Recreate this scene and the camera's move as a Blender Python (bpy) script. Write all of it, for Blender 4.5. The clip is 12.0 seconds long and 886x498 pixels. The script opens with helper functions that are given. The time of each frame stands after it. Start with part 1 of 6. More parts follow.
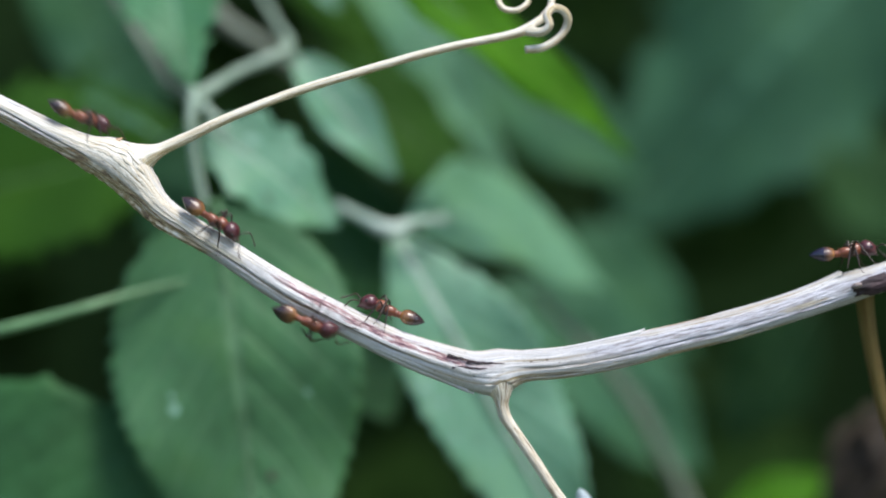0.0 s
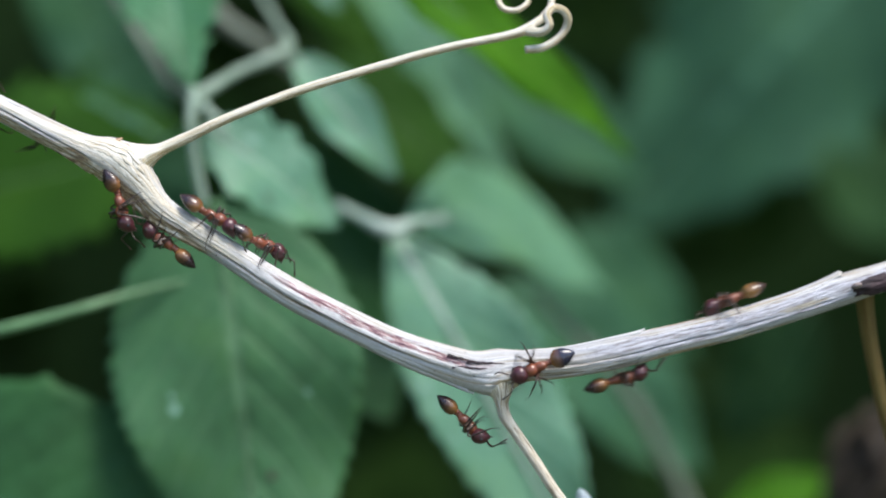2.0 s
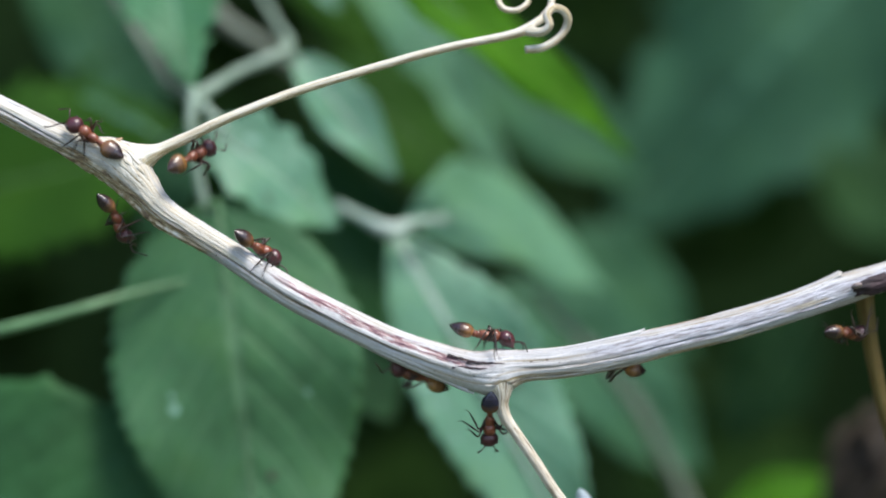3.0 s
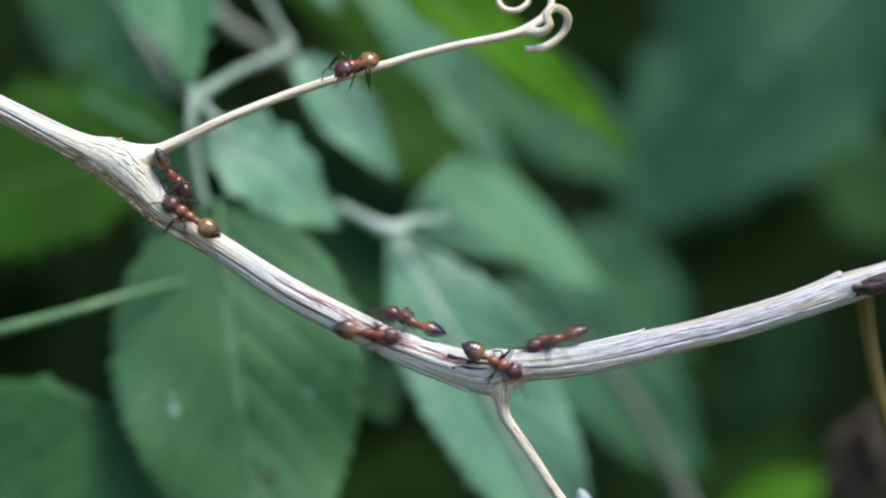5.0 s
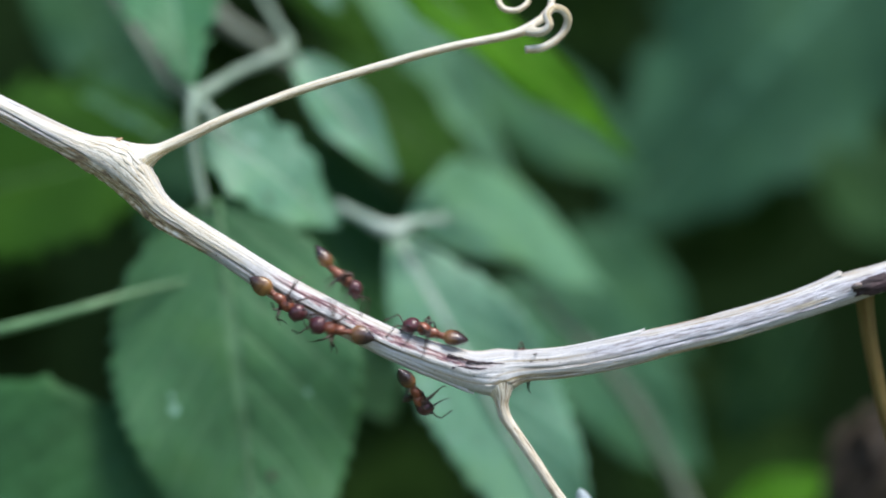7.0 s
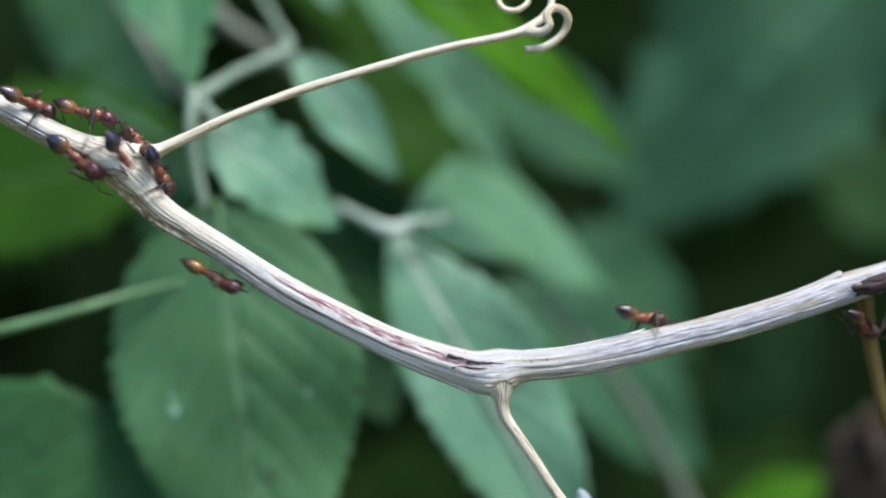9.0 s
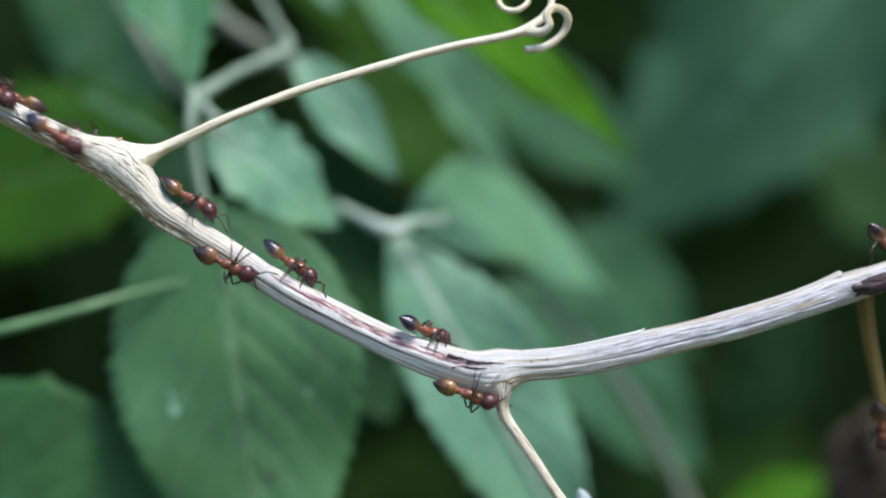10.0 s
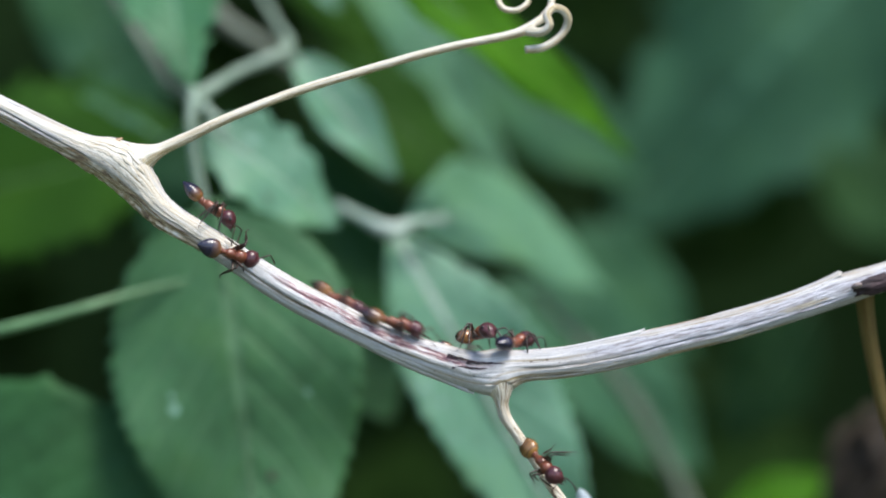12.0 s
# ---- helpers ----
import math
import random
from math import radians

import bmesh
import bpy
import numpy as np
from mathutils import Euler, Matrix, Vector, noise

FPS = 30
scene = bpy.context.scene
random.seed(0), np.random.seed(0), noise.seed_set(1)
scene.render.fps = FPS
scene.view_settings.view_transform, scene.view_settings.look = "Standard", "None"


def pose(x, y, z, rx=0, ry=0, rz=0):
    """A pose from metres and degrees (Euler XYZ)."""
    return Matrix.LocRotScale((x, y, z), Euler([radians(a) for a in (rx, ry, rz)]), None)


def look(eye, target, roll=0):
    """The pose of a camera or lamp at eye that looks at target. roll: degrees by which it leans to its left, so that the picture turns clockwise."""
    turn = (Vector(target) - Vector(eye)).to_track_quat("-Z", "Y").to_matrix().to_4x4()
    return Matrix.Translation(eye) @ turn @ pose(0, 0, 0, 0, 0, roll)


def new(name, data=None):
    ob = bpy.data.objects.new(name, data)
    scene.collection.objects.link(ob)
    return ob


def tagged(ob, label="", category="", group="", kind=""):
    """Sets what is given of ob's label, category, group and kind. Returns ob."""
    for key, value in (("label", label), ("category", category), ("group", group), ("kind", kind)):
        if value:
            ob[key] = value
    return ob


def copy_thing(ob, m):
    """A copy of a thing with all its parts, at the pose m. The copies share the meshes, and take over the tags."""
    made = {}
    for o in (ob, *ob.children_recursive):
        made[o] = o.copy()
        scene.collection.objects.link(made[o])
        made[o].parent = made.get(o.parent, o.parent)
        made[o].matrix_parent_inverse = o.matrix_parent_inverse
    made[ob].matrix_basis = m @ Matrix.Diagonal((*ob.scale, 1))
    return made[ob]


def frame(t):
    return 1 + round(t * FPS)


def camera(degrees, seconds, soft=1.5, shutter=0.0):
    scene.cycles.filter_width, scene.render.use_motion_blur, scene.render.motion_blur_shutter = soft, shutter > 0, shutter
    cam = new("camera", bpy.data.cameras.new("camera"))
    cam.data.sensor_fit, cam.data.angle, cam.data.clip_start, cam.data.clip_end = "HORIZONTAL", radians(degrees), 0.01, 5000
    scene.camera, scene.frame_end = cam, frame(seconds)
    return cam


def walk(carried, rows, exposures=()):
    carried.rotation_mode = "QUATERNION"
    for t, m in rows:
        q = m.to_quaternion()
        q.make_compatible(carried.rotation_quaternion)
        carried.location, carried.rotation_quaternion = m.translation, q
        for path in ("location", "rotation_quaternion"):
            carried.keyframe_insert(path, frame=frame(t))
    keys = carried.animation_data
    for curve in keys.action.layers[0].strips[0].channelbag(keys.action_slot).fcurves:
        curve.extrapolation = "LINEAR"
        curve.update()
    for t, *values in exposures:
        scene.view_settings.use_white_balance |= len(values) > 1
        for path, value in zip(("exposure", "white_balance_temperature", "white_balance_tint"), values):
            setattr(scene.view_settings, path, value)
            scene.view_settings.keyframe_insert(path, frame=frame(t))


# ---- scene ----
from functools import lru_cache

MM = 0.001

# ---- camera: stands still, 96 mm before the stem ----
cam = camera(28, 12.0, soft=2.0, shutter=0.5)
cam.data.dof.use_dof = True
cam.data.dof.focus_distance = 0.0955
cam.data.dof.aperture_fstop = 15.0
walk(cam, [(0, look((0, -0.09626, 0), (0, 0, 0))), (12, look((0, -0.09626, 0), (0, 0, 0)))],
     exposures=[(0, 0.76), (12, 0.76)])

# ---- light: open shade under a bright sky, sun through thin cloud from above and before ----
world = bpy.data.worlds.new("sky")
scene.world = world
world.use_nodes = True
wn = world.node_tree.nodes
sky = wn.new("ShaderNodeTexSky")
sky.sky_type = "NISHITA"
sky.sun_disc = False
sky.sun_elevation = radians(60)
sky.sun_rotation = radians(132)
world.node_tree.links.new(sky.outputs[0], wn["Background"].inputs[0])
wn["Background"].inputs[1].default_value = 0.15
sun = new("sun", bpy.data.lights.new("sun", "SUN"))
sun.data.energy = 2.9
sun.data.angle = radians(24)
sun.data.color = (1.0, 0.96, 0.885)
sun.matrix_world = look((0.36, -0.33, 0.85), (0, 0, 0))


# ---- materials ----
def material(name):
    m = bpy.data.materials.new(name)
    m.use_nodes = True
    return m, m.node_tree.nodes, m.node_tree.links, m.node_tree.nodes["Principled BSDF"]


def ramp(n, stops):
    r = n.new("ShaderNodeValToRGB")
    r.color_ramp.elements[0].position, r.color_ramp.elements[0].color = stops[0][0], (*stops[0][1], 1)
    r.color_ramp.elements[1].position, r.color_ramp.elements[1].color = stops[-1][0], (*stops[-1][1], 1)
    for p, c in stops[1:-1]:
        e = r.color_ramp.elements.new(p)
        e.color = (*c, 1)
    return r


def math_node(n, l, op, a, b=None):
    x = n.new("ShaderNodeMath")
    x.operation = op
    for i, v in enumerate((a, b)):
        if v is None:
            continue
        if isinstance(v, (int, float)):
            x.inputs[i].default_value = v
        else:
            l.new(v, x.inputs[i])
    return x.outputs[0]


def mix_color(n, l, fac, a, b, mode="MIX"):
    x = n.new("ShaderNodeMix")
    x.data_type, x.blend_type = "RGBA", mode
    for s, v in ((x.inputs[0], fac), (x.inputs[6], a), (x.inputs[7], b)):
        if isinstance(v, (int, float)):
            s.default_value = v
        elif isinstance(v, tuple):
            s.default_value = (*v, 1)
        else:
            l.new(v, s)
    return x.outputs[2]


def noise_tex(n, l, vec, scale, detail=4, rough=0.6, stretch=None):
    t = n.new("ShaderNodeTexNoise")
    t.inputs["Scale"].default_value = scale
    t.inputs["Detail"].default_value = detail
    t.inputs["Roughness"].default_value = rough
    if stretch:
        mp = n.new("ShaderNodeMapping")
        mp.inputs["Scale"].default_value = stretch
        l.new(vec, mp.inputs[0])
        vec = mp.outputs[0]
    l.new(vec, t.inputs["Vector"])
    return t.outputs[0]


def bump(n, l, bsdf, height, strength, dist):
    b = n.new("ShaderNodeBump")
    b.inputs["Strength"].default_value = strength
    b.inputs["Distance"].default_value = dist
    l.new(height, b.inputs["Height"])
    l.new(b.outputs[0], bsdf.inputs["Normal"])


def clamp(n, l, x):
    c = n.new("ShaderNodeClamp")
    l.new(x, c.inputs[0])
    return c.outputs[0]


def bark_material(name, light, dark, tan, stains_and_shade=(), age=1.0, fibres=1.0):
    """Weathered dead bark; UV runs along the twig in mm and round it in turns; the furrows are tinted darker and
    browner.
    stains_and_shade: (from, to, lo, hi, slope, tones) of peeled streaks, or of shade put in as colour, that drift round
    the stem; age: how much tan shows; fibres: how many run round."""
    m, n, l, b = material(name)
    uv = n.new("ShaderNodeUVMap")
    uv.uv_map = "along"
    at = n.new("ShaderNodeAttribute")
    at.attribute_name = "furrow"
    fibre = noise_tex(n, l, uv.outputs[0], 1.0, 5, 0.65, (0.08, 20 * fibres, 1))
    fine = noise_tex(n, l, uv.outputs[0], 1.0, 4, 0.75, (0.26, 70 * fibres, 1))
    patch = noise_tex(n, l, uv.outputs[0], 1.0, 3, 0.6, (0.20 / fibres, 4.0 * fibres, 1))
    speck = noise_tex(n, l, uv.outputs[0], 1.0, 2, 0.5, (2.4, 26 * fibres, 1))
    grain = noise_tex(n, l, uv.outputs[0], 1.0, 3, 0.6, (5.0, 26 * fibres, 1))
    grey = tuple(v * 0.45 + t * 0.5 for v, t in zip(light, tan))
    col = ramp(n, [(0.31, tan), (0.40, grey), (0.48, light), (0.8, light)])
    l.new(fibre, col.inputs[0])
    c = col.outputs[0]
    broad = ramp(n, [(0.47, (0, 0, 0)), (0.60, (1, 1, 1))])
    l.new(noise_tex(n, l, uv.outputs[0], 1.0, 3, 0.55, (0.05, 8 * fibres, 1)), broad.inputs[0])
    c = mix_color(n, l, math_node(n, l, "MULTIPLY", broad.outputs[0], 0.42), c, tuple(v * 0.5 for v in light))
    lines = ramp(n, [(0.33, (1, 1, 1)), (0.43, (0, 0, 0))])
    l.new(fine, lines.inputs[0])
    c = mix_color(n, l, math_node(n, l, "MULTIPLY", lines.outputs[0], 0.30), c, tan)
    tanmask = ramp(n, [(0.52, (0, 0, 0)), (0.70, (1, 1, 1))])
    l.new(patch, tanmask.inputs[0])
    c = mix_color(n, l, math_node(n, l, "MULTIPLY", tanmask.outputs[0], 0.5 * age), c, tan)
    low = clamp(n, l, math_node(n, l, "MULTIPLY", math_node(n, l, "SUBTRACT", 0.955, at.outputs["Fac"]), 20.0))
    low = math_node(n, l, "MULTIPLY", low, clamp(n, l, math_node(n, l, "MULTIPLY", math_node(n, l, "SUBTRACT", fine, 0.36), 6.0)))
    c = mix_color(n, l, math_node(n, l, "MULTIPLY", low, 0.88 * age), c, tuple(p * 0.6 + q * 0.4 for p, q in zip(dark, tan)))
    c = mix_color(n, l, 0.26, c, mix_color(n, l, 1.0, c, ramp_of(n, l, grain, (0.66, 0.63, 0.60), (1, 1, 1)), "MULTIPLY"))
    dots = ramp(n, [(0.26, (1, 1, 1)), (0.31, (0, 0, 0))])
    l.new(speck, dots.inputs[0])
    c = mix_color(n, l, math_node(n, l, "MULTIPLY", dots.outputs[0], 0.85), c, dark)
    if stains_and_shade:
        sep = n.new("ShaderNodeSeparateXYZ")
        l.new(uv.outputs[0], sep.inputs[0])
        wob = noise_tex(n, l, uv.outputs[0], 1.0, 4, 0.7, (0.5, 16, 1))
        shift = math_node(n, l, "SUBTRACT", wob, 0.5)
        crackle = noise_tex(n, l, uv.outputs[0], 1.0, 4, 0.75, (0.7, 40, 1))
        torn = clamp(n, l, math_node(n, l, "MULTIPLY", math_node(n, l, "SUBTRACT", 0.64, fibre), 9.0))
    for u0, u1, lo, hi, slope, tones in stains_and_shade:
        u = math_node(n, l, "ADD", sep.outputs[0], math_node(n, l, "MULTIPLY", shift, 7.0))
        drift = math_node(n, l, "MULTIPLY", math_node(n, l, "SUBTRACT", sep.outputs[0], u0), slope)
        v = math_node(n, l, "ADD", math_node(n, l, "SUBTRACT", sep.outputs[1], drift), math_node(n, l, "MULTIPLY", shift, 0.16))

        def band(x, a0, a1, soft):
            f = math_node(n, l, "ABSOLUTE", math_node(n, l, "SUBTRACT", x, (a0 + a1) / 2))
            return clamp(n, l, math_node(n, l, "DIVIDE", math_node(n, l, "SUBTRACT", (a1 - a0) / 2, f), soft))
        f = math_node(n, l, "MULTIPLY", math_node(n, l, "MULTIPLY", band(u, u0, u1, 0.8), band(v, lo, hi, 0.02)), torn)
        if len(tones) == 4:
            f = math_node(n, l, "MULTIPLY", band(u, u0, u1, 2.0), band(v, lo, hi, 0.02))
            shade = ramp(n, list(zip((0.40, 0.48, 0.56, 0.63), tones)))
            l.new(crackle, shade.inputs[0])
        else:
            shade = ramp(n, list(zip((0.34, 0.45, 0.56), tones)))
            l.new(fine, shade.inputs[0])
        c = mix_color(n, l, math_node(n, l, "MULTIPLY", f, 0.92), c, shade.outputs[0])
    l.new(c, b.inputs["Base Color"])
    b.inputs["Roughness"].default_value = 0.68
    b.inputs["Specular IOR Level"].default_value = 0.3
    h = math_node(n, l, "ADD", math_node(n, l, "ADD", fibre, math_node(n, l, "MULTIPLY", fine, 0.7)), math_node(n, l, "MULTIPLY", grain, 0.5))
    bump(n, l, b, h, 0.7, 0.00016)
    return m


def leaf_material(name, base, vein, trans, rough=0.42, gloss=0.5, veins=0.35):
    """Leaf blade: UV is (0..1 along the midrib, -1..1 across)."""
    base = (base[0] * 0.96, base[1] * 1.02, base[2] * 0.93)
    m, n, l, b = material(name)
    uv = n.new("ShaderNodeUVMap")
    uv.uv_map = "blade"
    sep = n.new("ShaderNodeSeparateXYZ")
    l.new(uv.outputs[0], sep.inputs[0])
    tc = n.new("ShaderNodeTexCoord")
    big = noise_tex(n, l, tc.outputs["Object"], 160, 3, 0.6)
    small = noise_tex(n, l, tc.outputs["Object"], 1300, 3, 0.6)
    dark = tuple(v * 0.62 for v in base)
    warm = (base[0] * 1.2, base[1] * 1.1, base[2] * 0.85)
    tone = ramp(n, [(0.3, dark), (0.5, base), (0.72, warm)])
    l.new(big, tone.inputs[0])
    c = mix_color(n, l, 0.35, tone.outputs[0], ramp_of(n, l, small, dark, base), "MIX")
    av = math_node(n, l, "ABSOLUTE", sep.outputs[1])
    q = math_node(n, l, "SUBTRACT", math_node(n, l, "MULTIPLY", sep.outputs[0], 9.0), math_node(n, l, "MULTIPLY", av, 2.6))
    d = math_node(n, l, "ABSOLUTE", math_node(n, l, "SUBTRACT", math_node(n, l, "FRACT", q), 0.5))
    side = ramp(n, [(0.0, (1, 1, 1)), (0.09, (0, 0, 0))])
    l.new(d, side.inputs[0])
    mid = ramp(n, [(0.02, (1, 1, 1)), (0.075, (0, 0, 0))])
    l.new(av, mid.inputs[0])
    f = math_node(n, l, "MAXIMUM", math_node(n, l, "MULTIPLY", side.outputs[0], veins), math_node(n, l, "MULTIPLY", mid.outputs[0], 0.8))
    c = mix_color(n, l, f, c, vein)
    l.new(c, b.inputs["Base Color"])
    b.inputs["Roughness"].default_value = rough
    b.inputs["Specular IOR Level"].default_value = gloss
    tr = n.new("ShaderNodeBsdfTranslucent")
    l.new(mix_color(n, l, 1.0, c, (1.3, 1.25, 0.5), "MULTIPLY"), tr.inputs[0])
    mx = n.new("ShaderNodeMixShader")
    mx.inputs[0].default_value = trans
    l.new(b.outputs[0], mx.inputs[1])
    l.new(tr.outputs[0], mx.inputs[2])
    l.new(mx.outputs[0], n["Material Output"].inputs[0])
    bump(n, l, b, math_node(n, l, "ADD", small, math_node(n, l, "MULTIPLY", f, -1.5)), 0.4, 0.0003)
    return m


def ramp_of(n, l, fac, a, b):
    r = ramp(n, [(0.35, a), (0.65, b)])
    l.new(fac, r.inputs[0])
    return r.outputs[0]


def plain_material(name, a, b, scale, rough=0.6, relief=0.3, dist=0.0002, stretch=None):
    m, n, l, bs = material(name)
    tc = n.new("ShaderNodeTexCoord")
    f = noise_tex(n, l, tc.outputs["Object"], scale, 5, 0.65, stretch)
    l.new(ramp_of(n, l, f, a, b), bs.inputs["Base Color"])
    bs.inputs["Roughness"].default_value = rough
    bump(n, l, bs, f, relief, dist)
    return m


def cuticle(name, a, b, rough=0.3, scale=2500):
    m, n, l, bs = material(name)
    tc = n.new("ShaderNodeTexCoord")
    f = noise_tex(n, l, tc.outputs["Object"], scale, 4, 0.6)
    l.new(ramp_of(n, l, f, a, b), bs.inputs["Base Color"])
    bs.inputs["Roughness"].default_value = rough
    bs.inputs["Specular IOR Level"].default_value = 0.65
    bump(n, l, bs, f, 0.25, 0.00003)
    return m


def gaster_material(name, front, back, edge, bands=0.25, top=0.5):
    """Amber at the waist and below, dark towards the tip and on the back, with dark bands on the plates."""
    m, n, l, bs = material(name)
    uv = n.new("ShaderNodeUVMap")
    uv.uv_map = "along"
    sep = n.new("ShaderNodeSeparateXYZ")
    l.new(uv.outputs[0], sep.inputs[0])
    tc = n.new("ShaderNodeTexCoord")
    f = noise_tex(n, l, tc.outputs["Object"], 2200, 3, 0.6)
    u = math_node(n, l, "ADD", sep.outputs[0], math_node(n, l, "MULTIPLY", math_node(n, l, "SUBTRACT", f, 0.5), 0.18))
    col = ramp(n, [(0.05, front), (edge, tuple((p + q) / 2 for p, q in zip(front, back))), (edge + 0.32, back), (1.0, back)])
    l.new(u, col.inputs[0])
    ring = math_node(n, l, "ABSOLUTE", math_node(n, l, "SUBTRACT", math_node(n, l, "FRACT", math_node(n, l, "MULTIPLY", sep.outputs[0], 3.6)), 0.5))
    rr = ramp(n, [(0.0, (1, 1, 1)), (0.16, (0, 0, 0))])
    l.new(ring, rr.inputs[0])
    zz = n.new("ShaderNodeSeparateXYZ")
    l.new(tc.outputs["Object"], zz.inputs[0])
    upper = clamp(n, l, math_node(n, l, "ADD", math_node(n, l, "MULTIPLY", zz.outputs[2], 1800.0), 0.2))
    c = mix_color(n, l, math_node(n, l, "MULTIPLY", upper, top), col.outputs[0], back)
    l.new(mix_color(n, l, math_node(n, l, "MULTIPLY", rr.outputs[0], bands), c, (0.03, 0.018, 0.016)), bs.inputs["Base Color"])
    bs.inputs["Roughness"].default_value = 0.27
    bs.inputs["Specular IOR Level"].default_value = 0.8
    bump(n, l, bs, f, 0.2, 0.00002)
    return m


BARK = bark_material("silvery_bark", (0.625, 0.62, 0.635), (0.085, 0.055, 0.03), (0.36, 0.28, 0.16), stains_and_shade=(
    (77.0, 90.8, 0.368, 0.462, 0.003, ((0.09, 0.03, 0.055), (0.28, 0.13, 0.15), (0.56, 0.43, 0.41), (0.78, 0.77, 0.80))),
    (62.0, 74.5, 0.55, 0.76, 0.0, ((0.10, 0.058, 0.03), (0.40, 0.28, 0.15), (0.64, 0.55, 0.40), (0.76, 0.73, 0.69))),
    (65.0, 70.5, 0.43, 0.53, 0.010, ((0.22, 0.13, 0.07), (0.46, 0.35, 0.23), (0.68, 0.60, 0.50))),
    (66.0, 70.0, 0.22, 0.47, 0.0, ((0.46, 0.31, 0.20), (0.68, 0.58, 0.46), (0.74, 0.69, 0.60))),
    (40.0, 64.5, 0.56, 0.70, 0.0, ((0.08, 0.05, 0.025), (0.36, 0.26, 0.13), (0.58, 0.50, 0.37), (0.70, 0.68, 0.65))),
    (40.0, 66.0, 0.35, 0.50, 0.0, ((0.38, 0.29, 0.17), (0.63, 0.58, 0.49), (0.69, 0.68, 0.65))),
    (91.5, 108.0, 0.645, 0.72, 0.001, ((0.10, 0.06, 0.03), (0.34, 0.25, 0.13), (0.52, 0.45, 0.34))),
    # Grey-lavender weathering that also paints in the duller light on this stretch.
    (95.0, 125.0, 0.37, 0.58, 0.001, ((0.22, 0.20, 0.20), (0.395, 0.39, 0.445), (0.51, 0.51, 0.57), (0.60, 0.60, 0.65))),
    (90.2, 93.6, 0.575, 0.78, 0.0, ((0.22, 0.13, 0.06), (0.52, 0.40, 0.26), (0.74, 0.66, 0.53), (0.80, 0.75, 0.66))),
    (63.5, 76.0, 0.28, 0.56, 0.0, ((0.34, 0.24, 0.13), (0.59, 0.52, 0.40), (0.68, 0.655, 0.60))),
    (98.8, 102.8, 0.18, 0.31, 0.0, ((0.12, 0.06, 0.035), (0.30, 0.18, 0.12), (0.58, 0.50, 0.42))),
    (93.0, 98.0, 0.465, 0.535, 0.004, ((0.16, 0.11, 0.09), (0.40, 0.35, 0.31), (0.60, 0.58, 0.58))),
    (106.6, 109.2, 0.475, 0.545, 0.0, ((0.16, 0.11, 0.06), (0.40, 0.33, 0.22), (0.60, 0.55, 0.47)))))
BARK_FLAKY = bark_material("flaking_bark", (0.66, 0.62, 0.55), (0.07, 0.045, 0.025), (0.34, 0.25, 0.14), stains_and_shade=(
    (40.0, 90.0, 0.0, 1.0, 0.0, ((0.11, 0.065, 0.032), (0.40, 0.29, 0.16), (0.66, 0.58, 0.44), (0.78, 0.75, 0.70))),), age=1.2)
BARK_STRIP = bark_material("pale_bark_strip", (0.65, 0.645, 0.66), (0.12, 0.08, 0.05), (0.44, 0.37, 0.27), age=0.6)
BARK_TAN = bark_material("tan_bark", (0.85, 0.815, 0.73), (0.14, 0.085, 0.04), (0.50, 0.37, 0.20), age=0.6, fibres=0.45, stains_and_shade=(
    (0.0, 60.0, 0.55, 0.80, 0.0, ((0.26, 0.17, 0.07), (0.54, 0.42, 0.22), (0.76, 0.67, 0.48), (0.84, 0.80, 0.70))),
    (0.0, 60.0, 0.20, 0.55, 0.0, ((0.34, 0.25, 0.13), (0.70, 0.60, 0.43), (0.84, 0.80, 0.71)))))
BARK_TWIG = bark_material("twig_bark", (0.86, 0.81, 0.71), (0.14, 0.085, 0.04), (0.44, 0.30, 0.14), age=0.5, fibres=0.45, stains_and_shade=(
    (-10.0, 40.0, -0.5, 1.5, 0.0, ((0.20, 0.12, 0.06), (0.66, 0.55, 0.40), (0.86, 0.81, 0.72), (0.88, 0.85, 0.79))),))
BARK_BROWN = bark_material("brown_bark", (0.21, 0.15, 0.05), (0.05, 0.03, 0.015), (0.14, 0.08, 0.03), fibres=0.5)
FLAKE = plain_material("bark_flake", (0.29, 0.14, 0.075), (0.60, 0.42, 0.27), 900, 0.7)
FLAKE_GREY = plain_material("grey_scar", (0.16, 0.12, 0.115), (0.38, 0.32, 0.31), 900, 0.7)
FUZZ = plain_material("pale_fibre", (0.45, 0.36, 0.22), (0.72, 0.66, 0.55), 900, 0.7)
FLAKE_DARK = plain_material("dark_bark_flake", (0.012, 0.008, 0.011), (0.055, 0.030, 0.036), 900, 0.75)
LEAF = leaf_material("blue_green_leaf", (0.056, 0.148, 0.070), (0.098, 0.20, 0.105), 0.18, 0.55, 0.22, 0.55)
LEAF_MID = leaf_material("mid_green_leaf", (0.060, 0.185, 0.092), (0.12, 0.27, 0.16), 0.2, 0.5, 0.25)
LEAF_TEAL = leaf_material("teal_leaf", (0.045, 0.121, 0.071), (0.08, 0.20, 0.12), 0.2, 0.6, 0.12)
LEAF_SOFT = leaf_material("soft_green_leaf", (0.112, 0.248, 0.156), (0.18, 0.33, 0.23), 0.2, 0.5, 0.25, 0.2)
LEAF_PALE = leaf_material("pale_leaf", (0.120, 0.268, 0.190), (0.26, 0.42, 0.31), 0.2, 0.45, 0.35)
LEAF_BRIGHT = leaf_material("yellow_green_leaf", (0.062, 0.195, 0.008), (0.10, 0.24, 0.02), 0.4, 0.6, 0.1)
